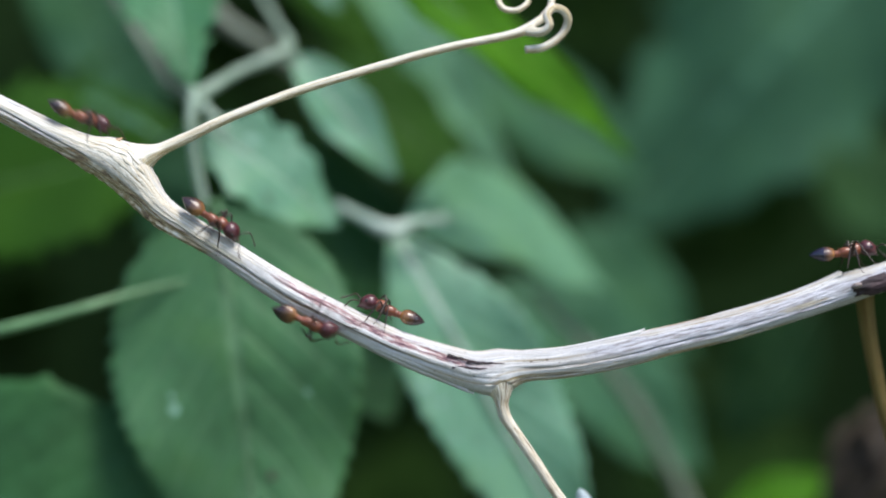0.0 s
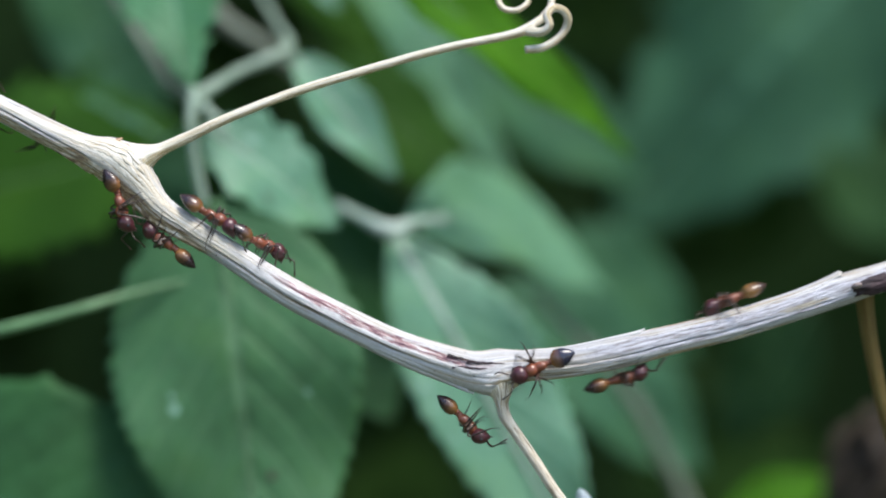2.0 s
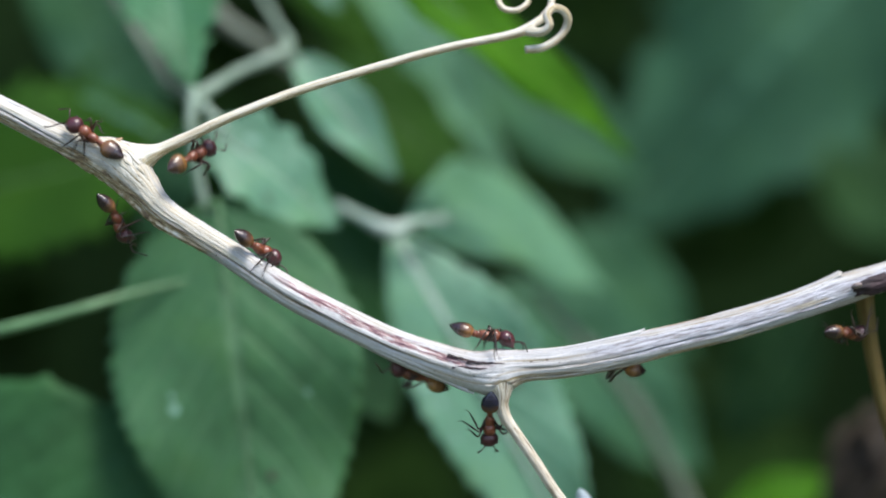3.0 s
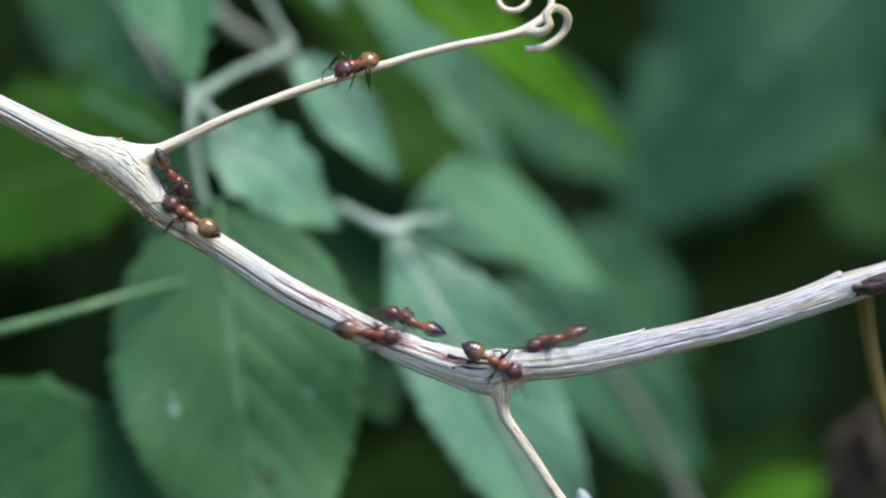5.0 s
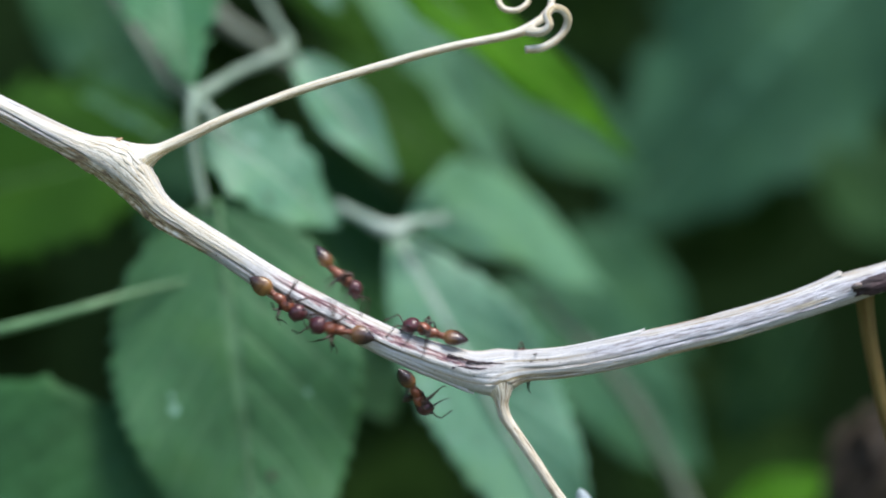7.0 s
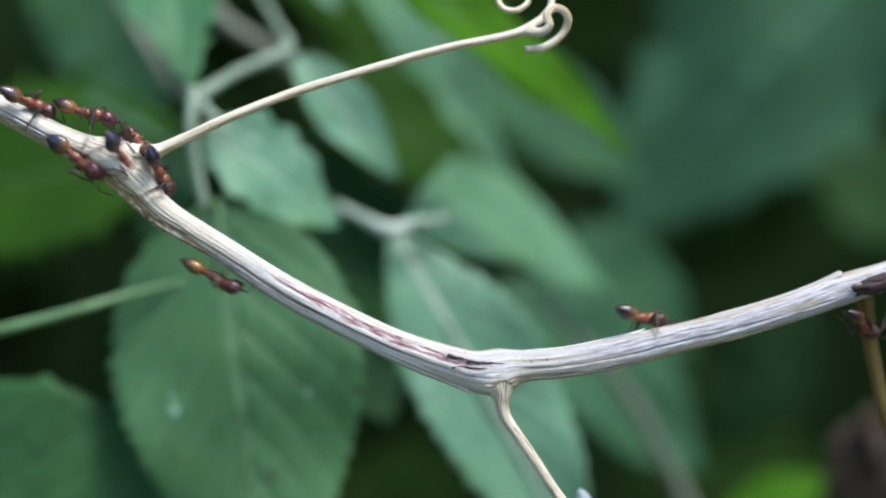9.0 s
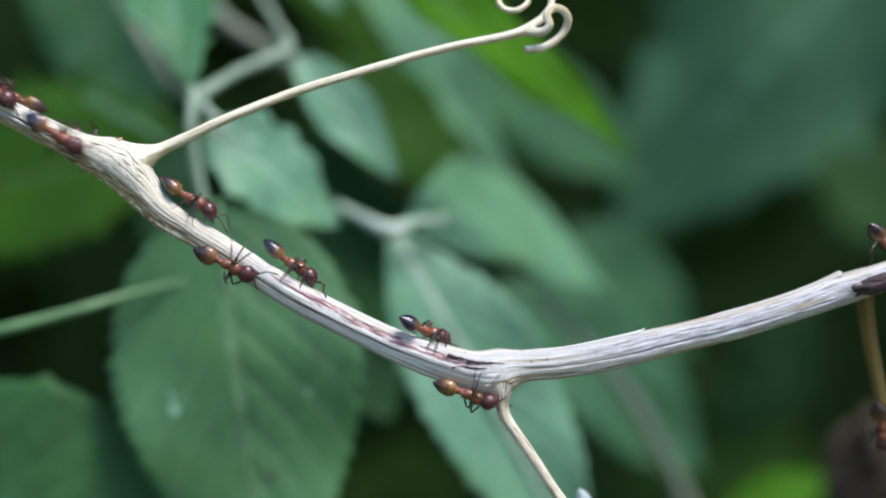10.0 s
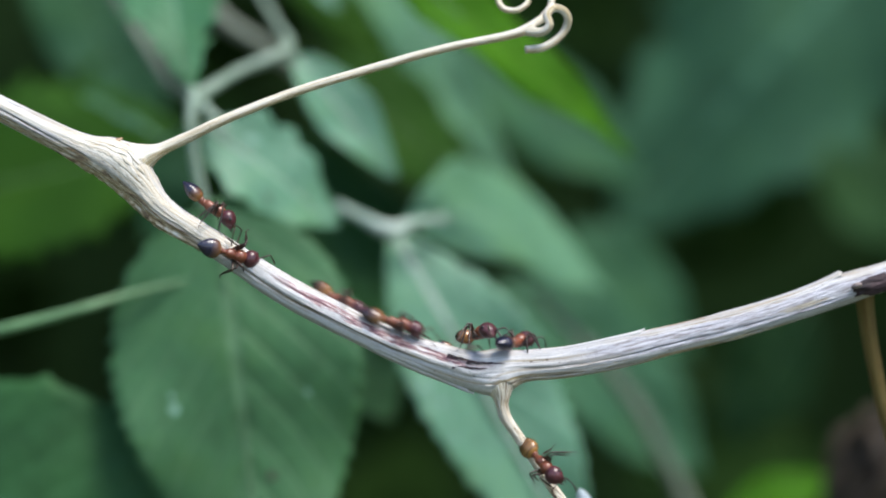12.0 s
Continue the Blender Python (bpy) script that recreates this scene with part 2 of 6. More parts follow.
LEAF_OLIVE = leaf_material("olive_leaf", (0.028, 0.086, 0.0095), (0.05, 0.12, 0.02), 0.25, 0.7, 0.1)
# The olive leaf dimmed: shade from its neighbours is put into the colour.
LEAF_OLIVE_DIM = leaf_material("dim_olive_leaf", (0.023, 0.070, 0.009), (0.04, 0.09, 0.018), 0.22, 0.7, 0.1)
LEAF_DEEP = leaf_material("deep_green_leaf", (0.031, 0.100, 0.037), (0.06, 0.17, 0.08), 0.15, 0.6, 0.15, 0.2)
# Three ever dimmer greens that carry the thicket's shade in their base colour.
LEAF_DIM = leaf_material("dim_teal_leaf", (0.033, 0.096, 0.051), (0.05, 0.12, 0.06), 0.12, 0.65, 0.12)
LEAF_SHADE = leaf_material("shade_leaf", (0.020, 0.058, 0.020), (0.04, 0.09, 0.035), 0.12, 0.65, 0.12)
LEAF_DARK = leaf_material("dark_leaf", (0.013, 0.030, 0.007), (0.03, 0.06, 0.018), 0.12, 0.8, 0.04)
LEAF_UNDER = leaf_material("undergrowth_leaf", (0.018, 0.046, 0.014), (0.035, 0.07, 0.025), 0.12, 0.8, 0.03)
# Near-black tone per leaf: the shade of the undergrowth is put into its colour.
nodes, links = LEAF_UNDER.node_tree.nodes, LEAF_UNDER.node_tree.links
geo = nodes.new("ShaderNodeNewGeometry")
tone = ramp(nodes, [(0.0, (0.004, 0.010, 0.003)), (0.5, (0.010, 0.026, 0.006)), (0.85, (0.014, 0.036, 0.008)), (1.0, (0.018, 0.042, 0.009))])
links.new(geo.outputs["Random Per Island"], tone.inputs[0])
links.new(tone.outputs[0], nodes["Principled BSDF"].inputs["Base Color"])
STALK = plain_material("green_stalk", (0.06, 0.15, 0.06), (0.12, 0.24, 0.11), 300, 0.5)
STALK_PALE = plain_material("pale_stalk", (0.21, 0.31, 0.24), (0.38, 0.46, 0.40), 300, 0.5)
STALK_MID = plain_material("grey_green_stalk", (0.14, 0.22, 0.155), (0.25, 0.33, 0.26), 300, 0.5)
STALK_DULL = plain_material("dull_stalk", (0.11, 0.14, 0.105), (0.21, 0.24, 0.19), 300, 0.6)
# Unseen ground, its colour raised to throw fill up under the stem.
SOIL = plain_material("lightened_soil", (0.022, 0.034, 0.014), (0.085, 0.105, 0.05), 60, 0.95)
# Near-black green and low gloss paint in the shade deep inside the thicket.
THICKET = plain_material("thicket_painted_shade", (0.006, 0.016, 0.005), (0.024, 0.052, 0.016), 14, 0.9)
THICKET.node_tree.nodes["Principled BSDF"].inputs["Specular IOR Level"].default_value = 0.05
DEAD = plain_material("dead_leaf", (0.004, 0.003, 0.003), (0.066, 0.046, 0.028), 130, 0.8, 0.6, 0.001)
# Flat pale colour painted in for the blurred glints of water drops.
DROP_GLINT = plain_material("drop_glint_spot", (0.10, 0.24, 0.16), (0.20, 0.35, 0.28), 900, 0.5)
BUD = plain_material("pale_bud", (0.35, 0.42, 0.42), (0.6, 0.66, 0.68), 700, 0.5)
RED = cuticle("red_brown_cuticle", (0.130, 0.036, 0.020), (0.235, 0.072, 0.036))
HEADC = cuticle("dark_red_cuticle", (0.050, 0.013, 0.019), (0.105, 0.029, 0.034), 0.32)
LEG = cuticle("leg_cuticle", (0.014, 0.008, 0.006), (0.046, 0.020, 0.012), 0.4)
EYE = cuticle("eye", (0.010, 0.007, 0.008), (0.02, 0.014, 0.016), 0.45)
GASTERS = [gaster_material("dark_gaster", (0.42, 0.19, 0.055), (0.012, 0.011, 0.032), 0.19, 0.2, 0.4),
           gaster_material("amber_gaster", (0.40, 0.20, 0.055), (0.045, 0.02, 0.014), 0.45, 0.6, 0.4),
           gaster_material("brown_gaster", (0.38, 0.175, 0.055), (0.03, 0.015, 0.018), 0.30, 0.35, 0.5)]


# ---- shapes ----
def part(name, mesh, mat, parent=None, label=""):
    """Links a bmesh or mesh as one object under its thing."""
    if isinstance(mesh, bmesh.types.BMesh):
        me = bpy.data.meshes.new(name)
        mesh.to_mesh(me)
        mesh.free()
    else:
        me = mesh
    if not me.materials:
        me.materials.append(mat)
    for p in me.polygons:
        p.use_smooth = True
    ob = new(name, me)
    if parent:
        ob.parent = parent
    return tagged(ob, label)


def spline(pts, steps):
    """Catmull-Rom through tuples of any width."""
    pts = [np.array(p, float) for p in pts]
    pts = [2 * pts[0] - pts[1], *pts, 2 * pts[-1] - pts[-2]]
    out = []
    for i in range(1, len(pts) - 2):
        a, b, c, d = pts[i - 1:i + 3]
        for k in range(steps):
            t = k / steps
            out.append(0.5 * (2 * b + (c - a) * t + (2 * a - 5 * b + 4 * c - d) * t * t + (3 * b - a - 3 * c + d) * t ** 3))
    out.append(pts[-2])
    return np.array(out)


def tube(path, around, relief=None, cap=True):
    """A mesh swept along path rows (x, y, z, r) in mm. relief(s, turn, r) gives the radius; UV 'along' is (mm along, turn)."""
    pos, rad = path[:, :3], path[:, 3]
    tan = np.gradient(pos, axis=0)
    tan /= np.linalg.norm(tan, axis=1)[:, None]
    s = np.concatenate([[0], np.cumsum(np.linalg.norm(np.diff(pos, axis=0), axis=1))])
    up = np.array([0, 1.0, 0])
    if abs(tan[0] @ up) > 0.95:
        up = np.array([0, 0, 1.0])
    verts, faces, uvs, furrow = [], [], [], []
    for i in range(len(pos)):
        up = up - tan[i] * (up @ tan[i])
        up /= np.linalg.norm(up)
        side = np.cross(tan[i], up)
        for k in range(around):
            turn = k / around
            a = turn * 2 * math.pi
            r = relief(s[i], turn, rad[i]) if relief else rad[i]
            verts.append((pos[i] + r * (math.cos(a) * up + math.sin(a) * side)) * MM)
            furrow.append(r / rad[i])
    for i in range(len(pos) - 1):
        for k in range(around):
            k2 = (k + 1) % around
            faces.append((i * around + k, i * around + k2, (i + 1) * around + k2, (i + 1) * around + k))
            uvs += [(s[i], k / around), (s[i], (k + 1) / around), (s[i + 1], (k + 1) / around), (s[i + 1], k / around)]
    if cap:
        for i in (0, len(pos) - 1):
            ring = [i * around + k for k in range(around)]
            faces.append(ring if i else ring[::-1])
            uvs += [(s[i], 0.0)] * around
    me = bpy.data.meshes.new("tube")
    me.from_pydata([tuple(v) for v in verts], [], faces)
    me.attributes.new("furrow", "FLOAT", "POINT").data.foreach_set("value", np.array(furrow, dtype=np.float32))
    layer = me.uv_layers.new(name="along")
    layer.data.foreach_set("uv", np.array(uvs, dtype=np.float32).ravel())
    return me


def ridged(amount, seed, twist=0.002, peel=0.0):
    """Lengthwise ribs of a dried, fluted twig; peel: how far the last scraps of outer bark stand proud."""
    def f(s, turn, r):
        cut = 0.0
        a = (turn + twist * s) * 2 * math.pi
        g = 0.5 * math.sin(4 * a + 0.5 * math.sin(0.11 * s + seed)) + 0.5 * math.sin(9 * a + 1.3 + 0.4 * math.sin(0.07 * s)) + 0.3 * math.sin(17 * a + 0.05 * s)
        p = Vector((math.cos(a) * 1.4, math.sin(a) * 1.4, s * 0.12 + seed))
        q = Vector((math.cos(a) * 5.5, math.sin(a) * 5.5, s * 0.35 + seed))
        w = Vector((math.cos(a) * 7, math.sin(a) * 7, s * 1.6 + seed))
        if peel:
            z = noise.noise(Vector((math.cos(a) * 2.3, math.sin(a) * 2.3, s * 0.10 + seed))) + 0.45 * noise.noise(Vector((math.cos(a) * 6, math.sin(a) * 6, s * 0.45))) + 0.2 * noise.noise(Vector((math.cos(a) * 14, math.sin(a) * 14, s * 1.6)))
            cut -= peel * (min(1, max(0, (z + 0.06) / 0.05)) - 0.7)
        return r * (1 + amount * (g + 0.9 * noise.noise(p) + 0.5 * noise.noise(q) + 0.35 * noise.noise(w)) - cut)
    return f


def ellipsoid(rx, ry, rz, m=None, taper=0.0, u=20, v=12):
    bm = bmesh.new()
    bmesh.ops.create_uvsphere(bm, u_segments=u, v_segments=v, radius=1.0, matrix=Matrix.Rotation(radians(90), 4, "Y"))
    for vert in bm.verts:
        k = 1 + taper * vert.co.x
        vert.co = Vector((vert.co.x * rx, vert.co.y * ry * k, vert.co.z * rz * k)) * MM
    if m is not None:
        bm.transform(m)
    return bm


def mmpose(x, y, z, rx=0, ry=0, rz=0):
    return pose(x * MM, y * MM, z * MM, rx, ry, rz)


# ---- ground and the dark undergrowth behind ----
bm = bmesh.new()
bmesh.ops.create_grid(bm, x_segments=60, y_segments=60, size=150.0)
for v in bm.verts:
    v.co = Vector((v.co.x ** 3 / 22500, v.co.y ** 3 / 22500, 0))
    v.co.z = -0.30 + 0.02 * noise.noise(v.co * 6) * max(0, 1 - v.co.length / 20)
ground = part("ground", bm, SOIL)
tagged(ground, "unseen green-brown soil lightened to add fill", "ground", kind="structure")


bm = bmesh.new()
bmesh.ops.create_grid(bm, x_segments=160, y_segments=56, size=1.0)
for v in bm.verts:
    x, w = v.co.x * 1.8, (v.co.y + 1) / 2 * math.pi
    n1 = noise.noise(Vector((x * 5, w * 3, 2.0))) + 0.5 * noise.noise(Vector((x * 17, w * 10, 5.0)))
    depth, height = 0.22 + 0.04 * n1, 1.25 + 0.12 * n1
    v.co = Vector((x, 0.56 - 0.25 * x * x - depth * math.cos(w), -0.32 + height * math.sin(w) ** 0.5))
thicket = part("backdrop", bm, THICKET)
tagged(thicket, "dense thicket backdrop with deep shade in its colour", "thicket", kind="structure")


def leaf_mesh(length, width, teeth, depth, seed, belly=0.42, fold=0.18, droop=0.25, nu=64, nv=9, round_teeth=False, bend=0.0):
    """A leaflet along +x, its upper face to +z, with toothed margin, folded midrib, sunken side veins and uneven sag."""
    rng = random.Random(seed)
    verts, faces, uvs, grid = [], [], [], {}
    ph = rng.random() * 6
    for i in range(nu + 1):
        s = i / nu
        k = math.log(0.5) / math.log(belly)
        w = math.sin(math.pi * s ** k) ** 0.8 * width / 2 + 0.004 * length
        for j in range(-nv, nv + 1):
            t = j / nv
            edge = 1.0
            if j:
                f = (s * teeth + (0.3 if t > 0 else 0)) % 1
                f = 0.5 - 0.5 * abs(math.sin(math.pi * f)) ** 0.6 + 0.25 if round_teeth else f
                edge = 1 + depth * (f - 0.5) * (1 + 0.5 * math.sin(s * 31 + ph + t))
            y = w * t * (1 + (edge - 1) * abs(t) ** 4)
            x = s * length + abs(t) * w * 0.25 * (1 - s)
            q = (s * 9 - abs(t) * 2.6) % 1
            vein = math.exp(-((q - 0.5) / 0.14) ** 2) * 0.010 * length * (1 - abs(t))
            z = fold * abs(y) - droop * length * s * s - vein
            z += 0.035 * length * noise.noise(Vector((x / length * 3 + seed, y / length * 4, seed * 0.7))) + 0.02 * length * abs(t) ** 2 * math.sin(s * 14 + ph + (2 if t > 0 else 0))
            grid[i, j] = len(verts)
            verts.append((x * MM, (y + bend * length * 4 * s * (1 - s)) * MM, z * MM))
    for i in range(nu):
        for j in range(-nv, nv):
            faces.append((grid[i, j], grid[i + 1, j], grid[i + 1, j + 1], grid[i, j + 1]))
            uvs += [(i / nu, j / nv), ((i + 1) / nu, j / nv), ((i + 1) / nu, (j + 1) / nv), (i / nu, (j + 1) / nv)]
    me = bpy.data.meshes.new("blade")
    me.from_pydata(verts, [], faces)
    me.uv_layers.new(name="blade").data.foreach_set("uv", np.array(uvs, dtype=np.float32).ravel())
    return me


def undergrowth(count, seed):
    """Many loose leaves in one mesh behind the vine, their shade put into near-black greens."""
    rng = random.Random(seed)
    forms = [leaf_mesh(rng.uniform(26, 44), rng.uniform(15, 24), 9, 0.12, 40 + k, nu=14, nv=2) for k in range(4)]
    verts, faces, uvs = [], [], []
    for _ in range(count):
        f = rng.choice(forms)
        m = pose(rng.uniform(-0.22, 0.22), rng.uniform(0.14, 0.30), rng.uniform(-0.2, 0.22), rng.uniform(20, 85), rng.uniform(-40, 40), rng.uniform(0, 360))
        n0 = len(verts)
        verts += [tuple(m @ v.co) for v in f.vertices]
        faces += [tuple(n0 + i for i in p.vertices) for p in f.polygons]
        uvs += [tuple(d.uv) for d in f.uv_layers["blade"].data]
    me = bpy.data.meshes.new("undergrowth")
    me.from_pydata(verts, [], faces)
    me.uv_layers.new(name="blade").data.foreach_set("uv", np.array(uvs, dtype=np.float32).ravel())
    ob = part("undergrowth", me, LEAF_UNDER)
    return tagged(ob, "thicket leaves with shade put into near-black greens", "foliage", kind="stuff")


def aim(base, tip, face):
    """Pose at base with +x to tip and +z as near to face as can be."""
    x = (Vector(tip) - Vector(base)).normalized()
    z = Vector(face)
    z = (z - x * z.dot(x)).normalized()
    m = Matrix((x, z.cross(x), z)).transposed().to_4x4()
    m.translation = Vector(base) * MM
    return m


def leaf(base, tip, width, face=(0, -0.8, 0.6), mat=None, label="", seed=0, teeth=11, depth=0.16, belly=0.42, fold=0.12, droop=0.1, group="leaflets of the vine", round_teeth=False, specks=(), bend=0.0):
    length = (Vector(tip) - Vector(base)).length
    thing = new("leaf")
    thing.matrix_world = aim(base, tip, face)
    blade = part("blade", leaf_mesh(length, width, teeth, depth, seed, belly, fold, droop, round_teeth=round_teeth, bend=bend), mat, thing)
    so = blade.modifiers.new("thickness", "SOLIDIFY")
    so.thickness = 0.00015
    pts = [(k / 10 * length, bend * length * 0.4 * k * (1 - k / 10), -droop * length * (k / 10) ** 2 + 0.02, ((0.030 if mat is LEAF_PALE else 0.009) * (1 - k / 11)) * length * 0.5) for k in range(11)]
    part("midrib", tube(np.array(pts), 8), STALK_PALE if mat is LEAF_PALE else STALK, thing, "pale green midrib")
    for s, t, r, dark in specks:
        k = round(s * 64) * 19 + round((t + 1) * 9)
        v = blade.data.vertices[k].co
        dot = part("speck", ellipsoid(r, r * 0.8, 0.05, None, 0, 12, 8), DEAD if dark else DROP_GLINT, thing, "brown bite mark" if dark else "pale disc for a waterdrop glint")
        dot.matrix_basis = Matrix.Translation(v + Vector((0, 0, 0.06 * MM)))
    return tagged(thing, label, "leaf", group)


def stalk(name, pts, mat, label, category="stalk", around=14, steps=8):
    ob = part(name, tube(spline(pts, steps), around), mat)
    return tagged(ob, label, category)


# ---- the dead stem with its side twigs ----
stem_path = spline([(-77.57, 0.00, 34.74, 0.730), (-54.61, 0.00, 23.11, 0.700), (-42.37, 0.00, 16.93, 0.700), (-34.10, 0.00, 12.73, 0.670), (-28.59, 0.00, 9.83, 0.670), (-24.00, 0.00, 7.62, 0.670), (-20.94, 0.00, 6.09, 0.730), (-19.41, 0.00, 5.39, 0.800), (-17.94, 0.00, 4.71, 0.920), (-16.47, 0.00, 3.42, 0.860), (-14.90, 0.00, 1.88, 0.710), (-11.73, 0.00, -0.14, 0.704), (-8.64, 0.00, -2.18, 0.808), (-5.52, 0.00, -3.82, 0.823), (-2.50, 0.00, -5.22, 0.854), (0.19, 0.00, -6.19, 0.992), (2.02, 0.00, -6.62, 1.057), (3.84, 0.00, -6.37, 0.857), (6.61, 0.00, -6.16, 0.827), (9.68, 0.00, -5.57, 0.861), (12.76, 0.20, -4.84, 0.798), (15.87, 0.40, -4.11, 0.799), (19.00, 0.70, -3.19, 0.802), (21.53, 1.00, -2.33, 0.860), (24.32, 1.30, -1.49, 0.780), (29.25, 2.00, 0.03, 0.780), (35.23, 3.00, 1.77, 0.790)], 40)
stem = new("dead_stem")
FURROWS = [  # (millimetres along, turn) of the deep furrows, then depth and half width
    ([(58, 0.49), (61.8, 0.519), (65.3, 0.556), (67.5, 0.596), (68.9, 0.592), (70.5, 0.555), (71.9, 0.545), (73.4, 0.557), (75.9, 0.548), (79.8, 0.545), (81.8, 0.522), (84.9, 0.540), (86.2, 0.517), (88.4, 0.520)], 0.16, 0.014),
    ([(58, 0.64), (63.5, 0.632), (66.5, 0.680), (69.2, 0.662), (71.3, 0.620), (74.3, 0.670), (76.1, 0.621), (77.6, 0.61)], 0.10, 0.012),
    ([(59, 0.36), (63.1, 0.345), (65.0, 0.398), (67.3, 0.420)], 0.06, 0.010),
    ([(72.6, 0.392), (73.9, 0.401), (76.6, 0.412)], 0.11, 0.009),
    ([(89.4, 0.530), (91.4, 0.583)], 0.10, 0.012),
    ([(91.2, 0.500), (93.0, 0.522), (97.4, 0.532), (100.8, 0.536), (105.7, 0.540), (110.7, 0.563)], 0.11, 0.012),
    ([(91.6, 0.625), (94.5, 0.628), (96.4, 0.655), (100.7, 0.668), (106.0, 0.655)], 0.14, 0.018),
    ([(91.0, 0.390), (93.2, 0.396), (96.0, 0.370)], 0.05, 0.009),
    ([(102.5, 0.382), (105.9, 0.366), (110.0, 0.384)], 0.09, 0.011)]


def stem_relief(s, turn, r):
    """The fluted stem: shallow ribs with the deep furrows cut into them."""
    cut = 0.0
    for k, (track, depth, width) in enumerate(FURROWS):
        s0, s1 = track[0][0], track[-1][0]
        if s0 < s < s1:
            at = float(np.interp(s, [p[0] for p in track], [p[1] for p in track])) + 0.010 * noise.noise(Vector((s * 0.7, k * 7.3, 1.0)))
            d = abs(turn - at)
            if d < 4 * width:
                fade = min(1, (s - s0) / 1.2, (s1 - s) / 1.2)
                wide = width * (1 + 0.6 * noise.noise(Vector((s * 0.9, k * 5.1, 9.0))))
                cut += depth * fade * (0.8 + 0.7 * noise.noise(Vector((s * 0.5, k * 3.1, 4.0)))) * math.exp(-(d / wide) ** 2)
    swell = math.exp(-((s - 68.5) / 4.0) ** 2)
    ribs = STEM_RIBS(s, turn, r)
    patch = max(0.0, noise.noise(Vector((s * 0.9, turn * 17, 2.0))) + 0.6 * noise.noise(Vector((s * 2.6, turn * 40, 5.0))) - 0.05)
    return r + (ribs - r) * (1 - 0.45 * swell) + r * 0.10 * swell * min(0.6, patch) - r * cut * (1 - 0.35 * swell)


STEM_RIBS = ridged(0.026, 3.0, peel=0.022)
bark = part("bark", tube(stem_path, 170, stem_relief), BARK, stem)


def bark_strip(upper, lower, proud, lift, mat, label, rough=0.0):
    """A strip of old bark that stands proud of the stem; upper and lower edge as (millimetres along, turn); its far end is torn and lifts."""
    pos = stem_path[:, :3]
    run = np.concatenate([[0], np.cumsum(np.linalg.norm(np.diff(pos, axis=0), axis=1))])
    tan = np.gradient(pos, axis=0)
    s0, s1 = upper[0][0], upper[-1][0]
    ns, nt = int((s1 - s0) * 9), 14
    verts, faces, uvs, key = [], [], [], []
    for i in range(ns + 1):
        for j in range(nt + 1):
            w = j / nt
            ragged = 0.45 * noise.noise(Vector((w * 9, s0, 2.0))) + 0.2 * noise.noise(Vector((w * 31, s0, 5.0)))
            s = s0 + (s1 + ragged - s0) * i / ns
            a = float(np.interp(s, [p[0] for p in upper], [p[1] for p in upper])) + 0.007 * noise.noise(Vector((s * 1.3, s0, 0.3))) + 0.004 * noise.noise(Vector((s * 4.0, s0, 7.3)))
            b = float(np.interp(s, [p[0] for p in lower], [p[1] for p in lower])) + 0.008 * noise.noise(Vector((s * 1.1, s0, 4.3)))
            turn = a + (b - a) * w
            c = np.array([np.interp(s, run, pos[:, k]) for k in range(3)])
            d = np.array([np.interp(s, run, tan[:, k]) for k in range(3)])
            d /= np.linalg.norm(d)
            up = np.array([0, 1.0, 0]) - d * d[1]
            up /= np.linalg.norm(up)
            side = np.cross(d, up)
            r0 = float(np.interp(s, run, stem_path[:, 3]))
            edge = min(1.0, min(w, 1 - w) * nt / 1.0) * min(1.0, (s - s0) / 2.5)
            if rough:
                edge *= max(0.0, min(1.0, (s1 - s) / 4.0))
            end = max(0.0, 1 - (s1 - s) / 1.4)
            scaly = rough * (noise.noise(Vector((s * 1.7, turn * 40, 3.0))) + 0.7 * noise.noise(Vector((s * 5.0, turn * 90, 6.0))))
            r = STEM_RIBS(s, turn, r0) + scaly * edge - 0.09 + (0.09 + proud) * edge + lift * end * end
            verts.append(tuple((c + r * (math.cos(turn * 2 * math.pi) * up + math.sin(turn * 2 * math.pi) * side)) * MM))
            key.append((s, turn))
    for i in range(ns):
        for j in range(nt):
            q = (i * (nt + 1) + j, i * (nt + 1) + j + 1, (i + 1) * (nt + 1) + j + 1, (i + 1) * (nt + 1) + j)
            faces.append(q)
            uvs += [key[v] for v in q]
    me = bpy.data.meshes.new("bark_strip")
    me.from_pydata(verts, [], faces)
    me.uv_layers.new(name="along").data.foreach_set("uv", np.array(uvs, dtype=np.float32).ravel())
    me.attributes.new("furrow", "FLOAT", "POINT").data.foreach_set("value", np.ones(len(verts), dtype=np.float32))
    ob = part("bark_strip", me, mat, stem, label)
    shell = ob.modifiers.new("thickness", "SOLIDIFY")
    shell.thickness = 0.00007
    return ob


bark_strip([(75.5, 0.402), (76.7, 0.413), (77.4, 0.426), (77.9, 0.458), (78.3, 0.470), (78.9, 0.453), (79.9, 0.456), (80.4, 0.467), (80.8, 0.505), (81.8, 0.486), (82.4, 0.496), (83.5, 0.480), (84.8, 0.492), (86.1, 0.482), (87.4, 0.478), (89.9, 0.49)],
           [(75.5, 0.50), (77.5, 0.51), (80.4, 0.528), (84.9, 0.528), (89.9, 0.53)], 0.05, 0.02, BARK_STRIP, "raised pale strip of bark beside the peeled streak")
bark_strip([(82.4, 0.60), (83.4, 0.615), (85.4, 0.645), (87.4, 0.65), (89.5, 0.68)], [(82.4, 0.72), (85.0, 0.75), (89.5, 0.77)], 0.05, 0.12, BARK_STRIP, "loose lower strip of bark with a torn end")
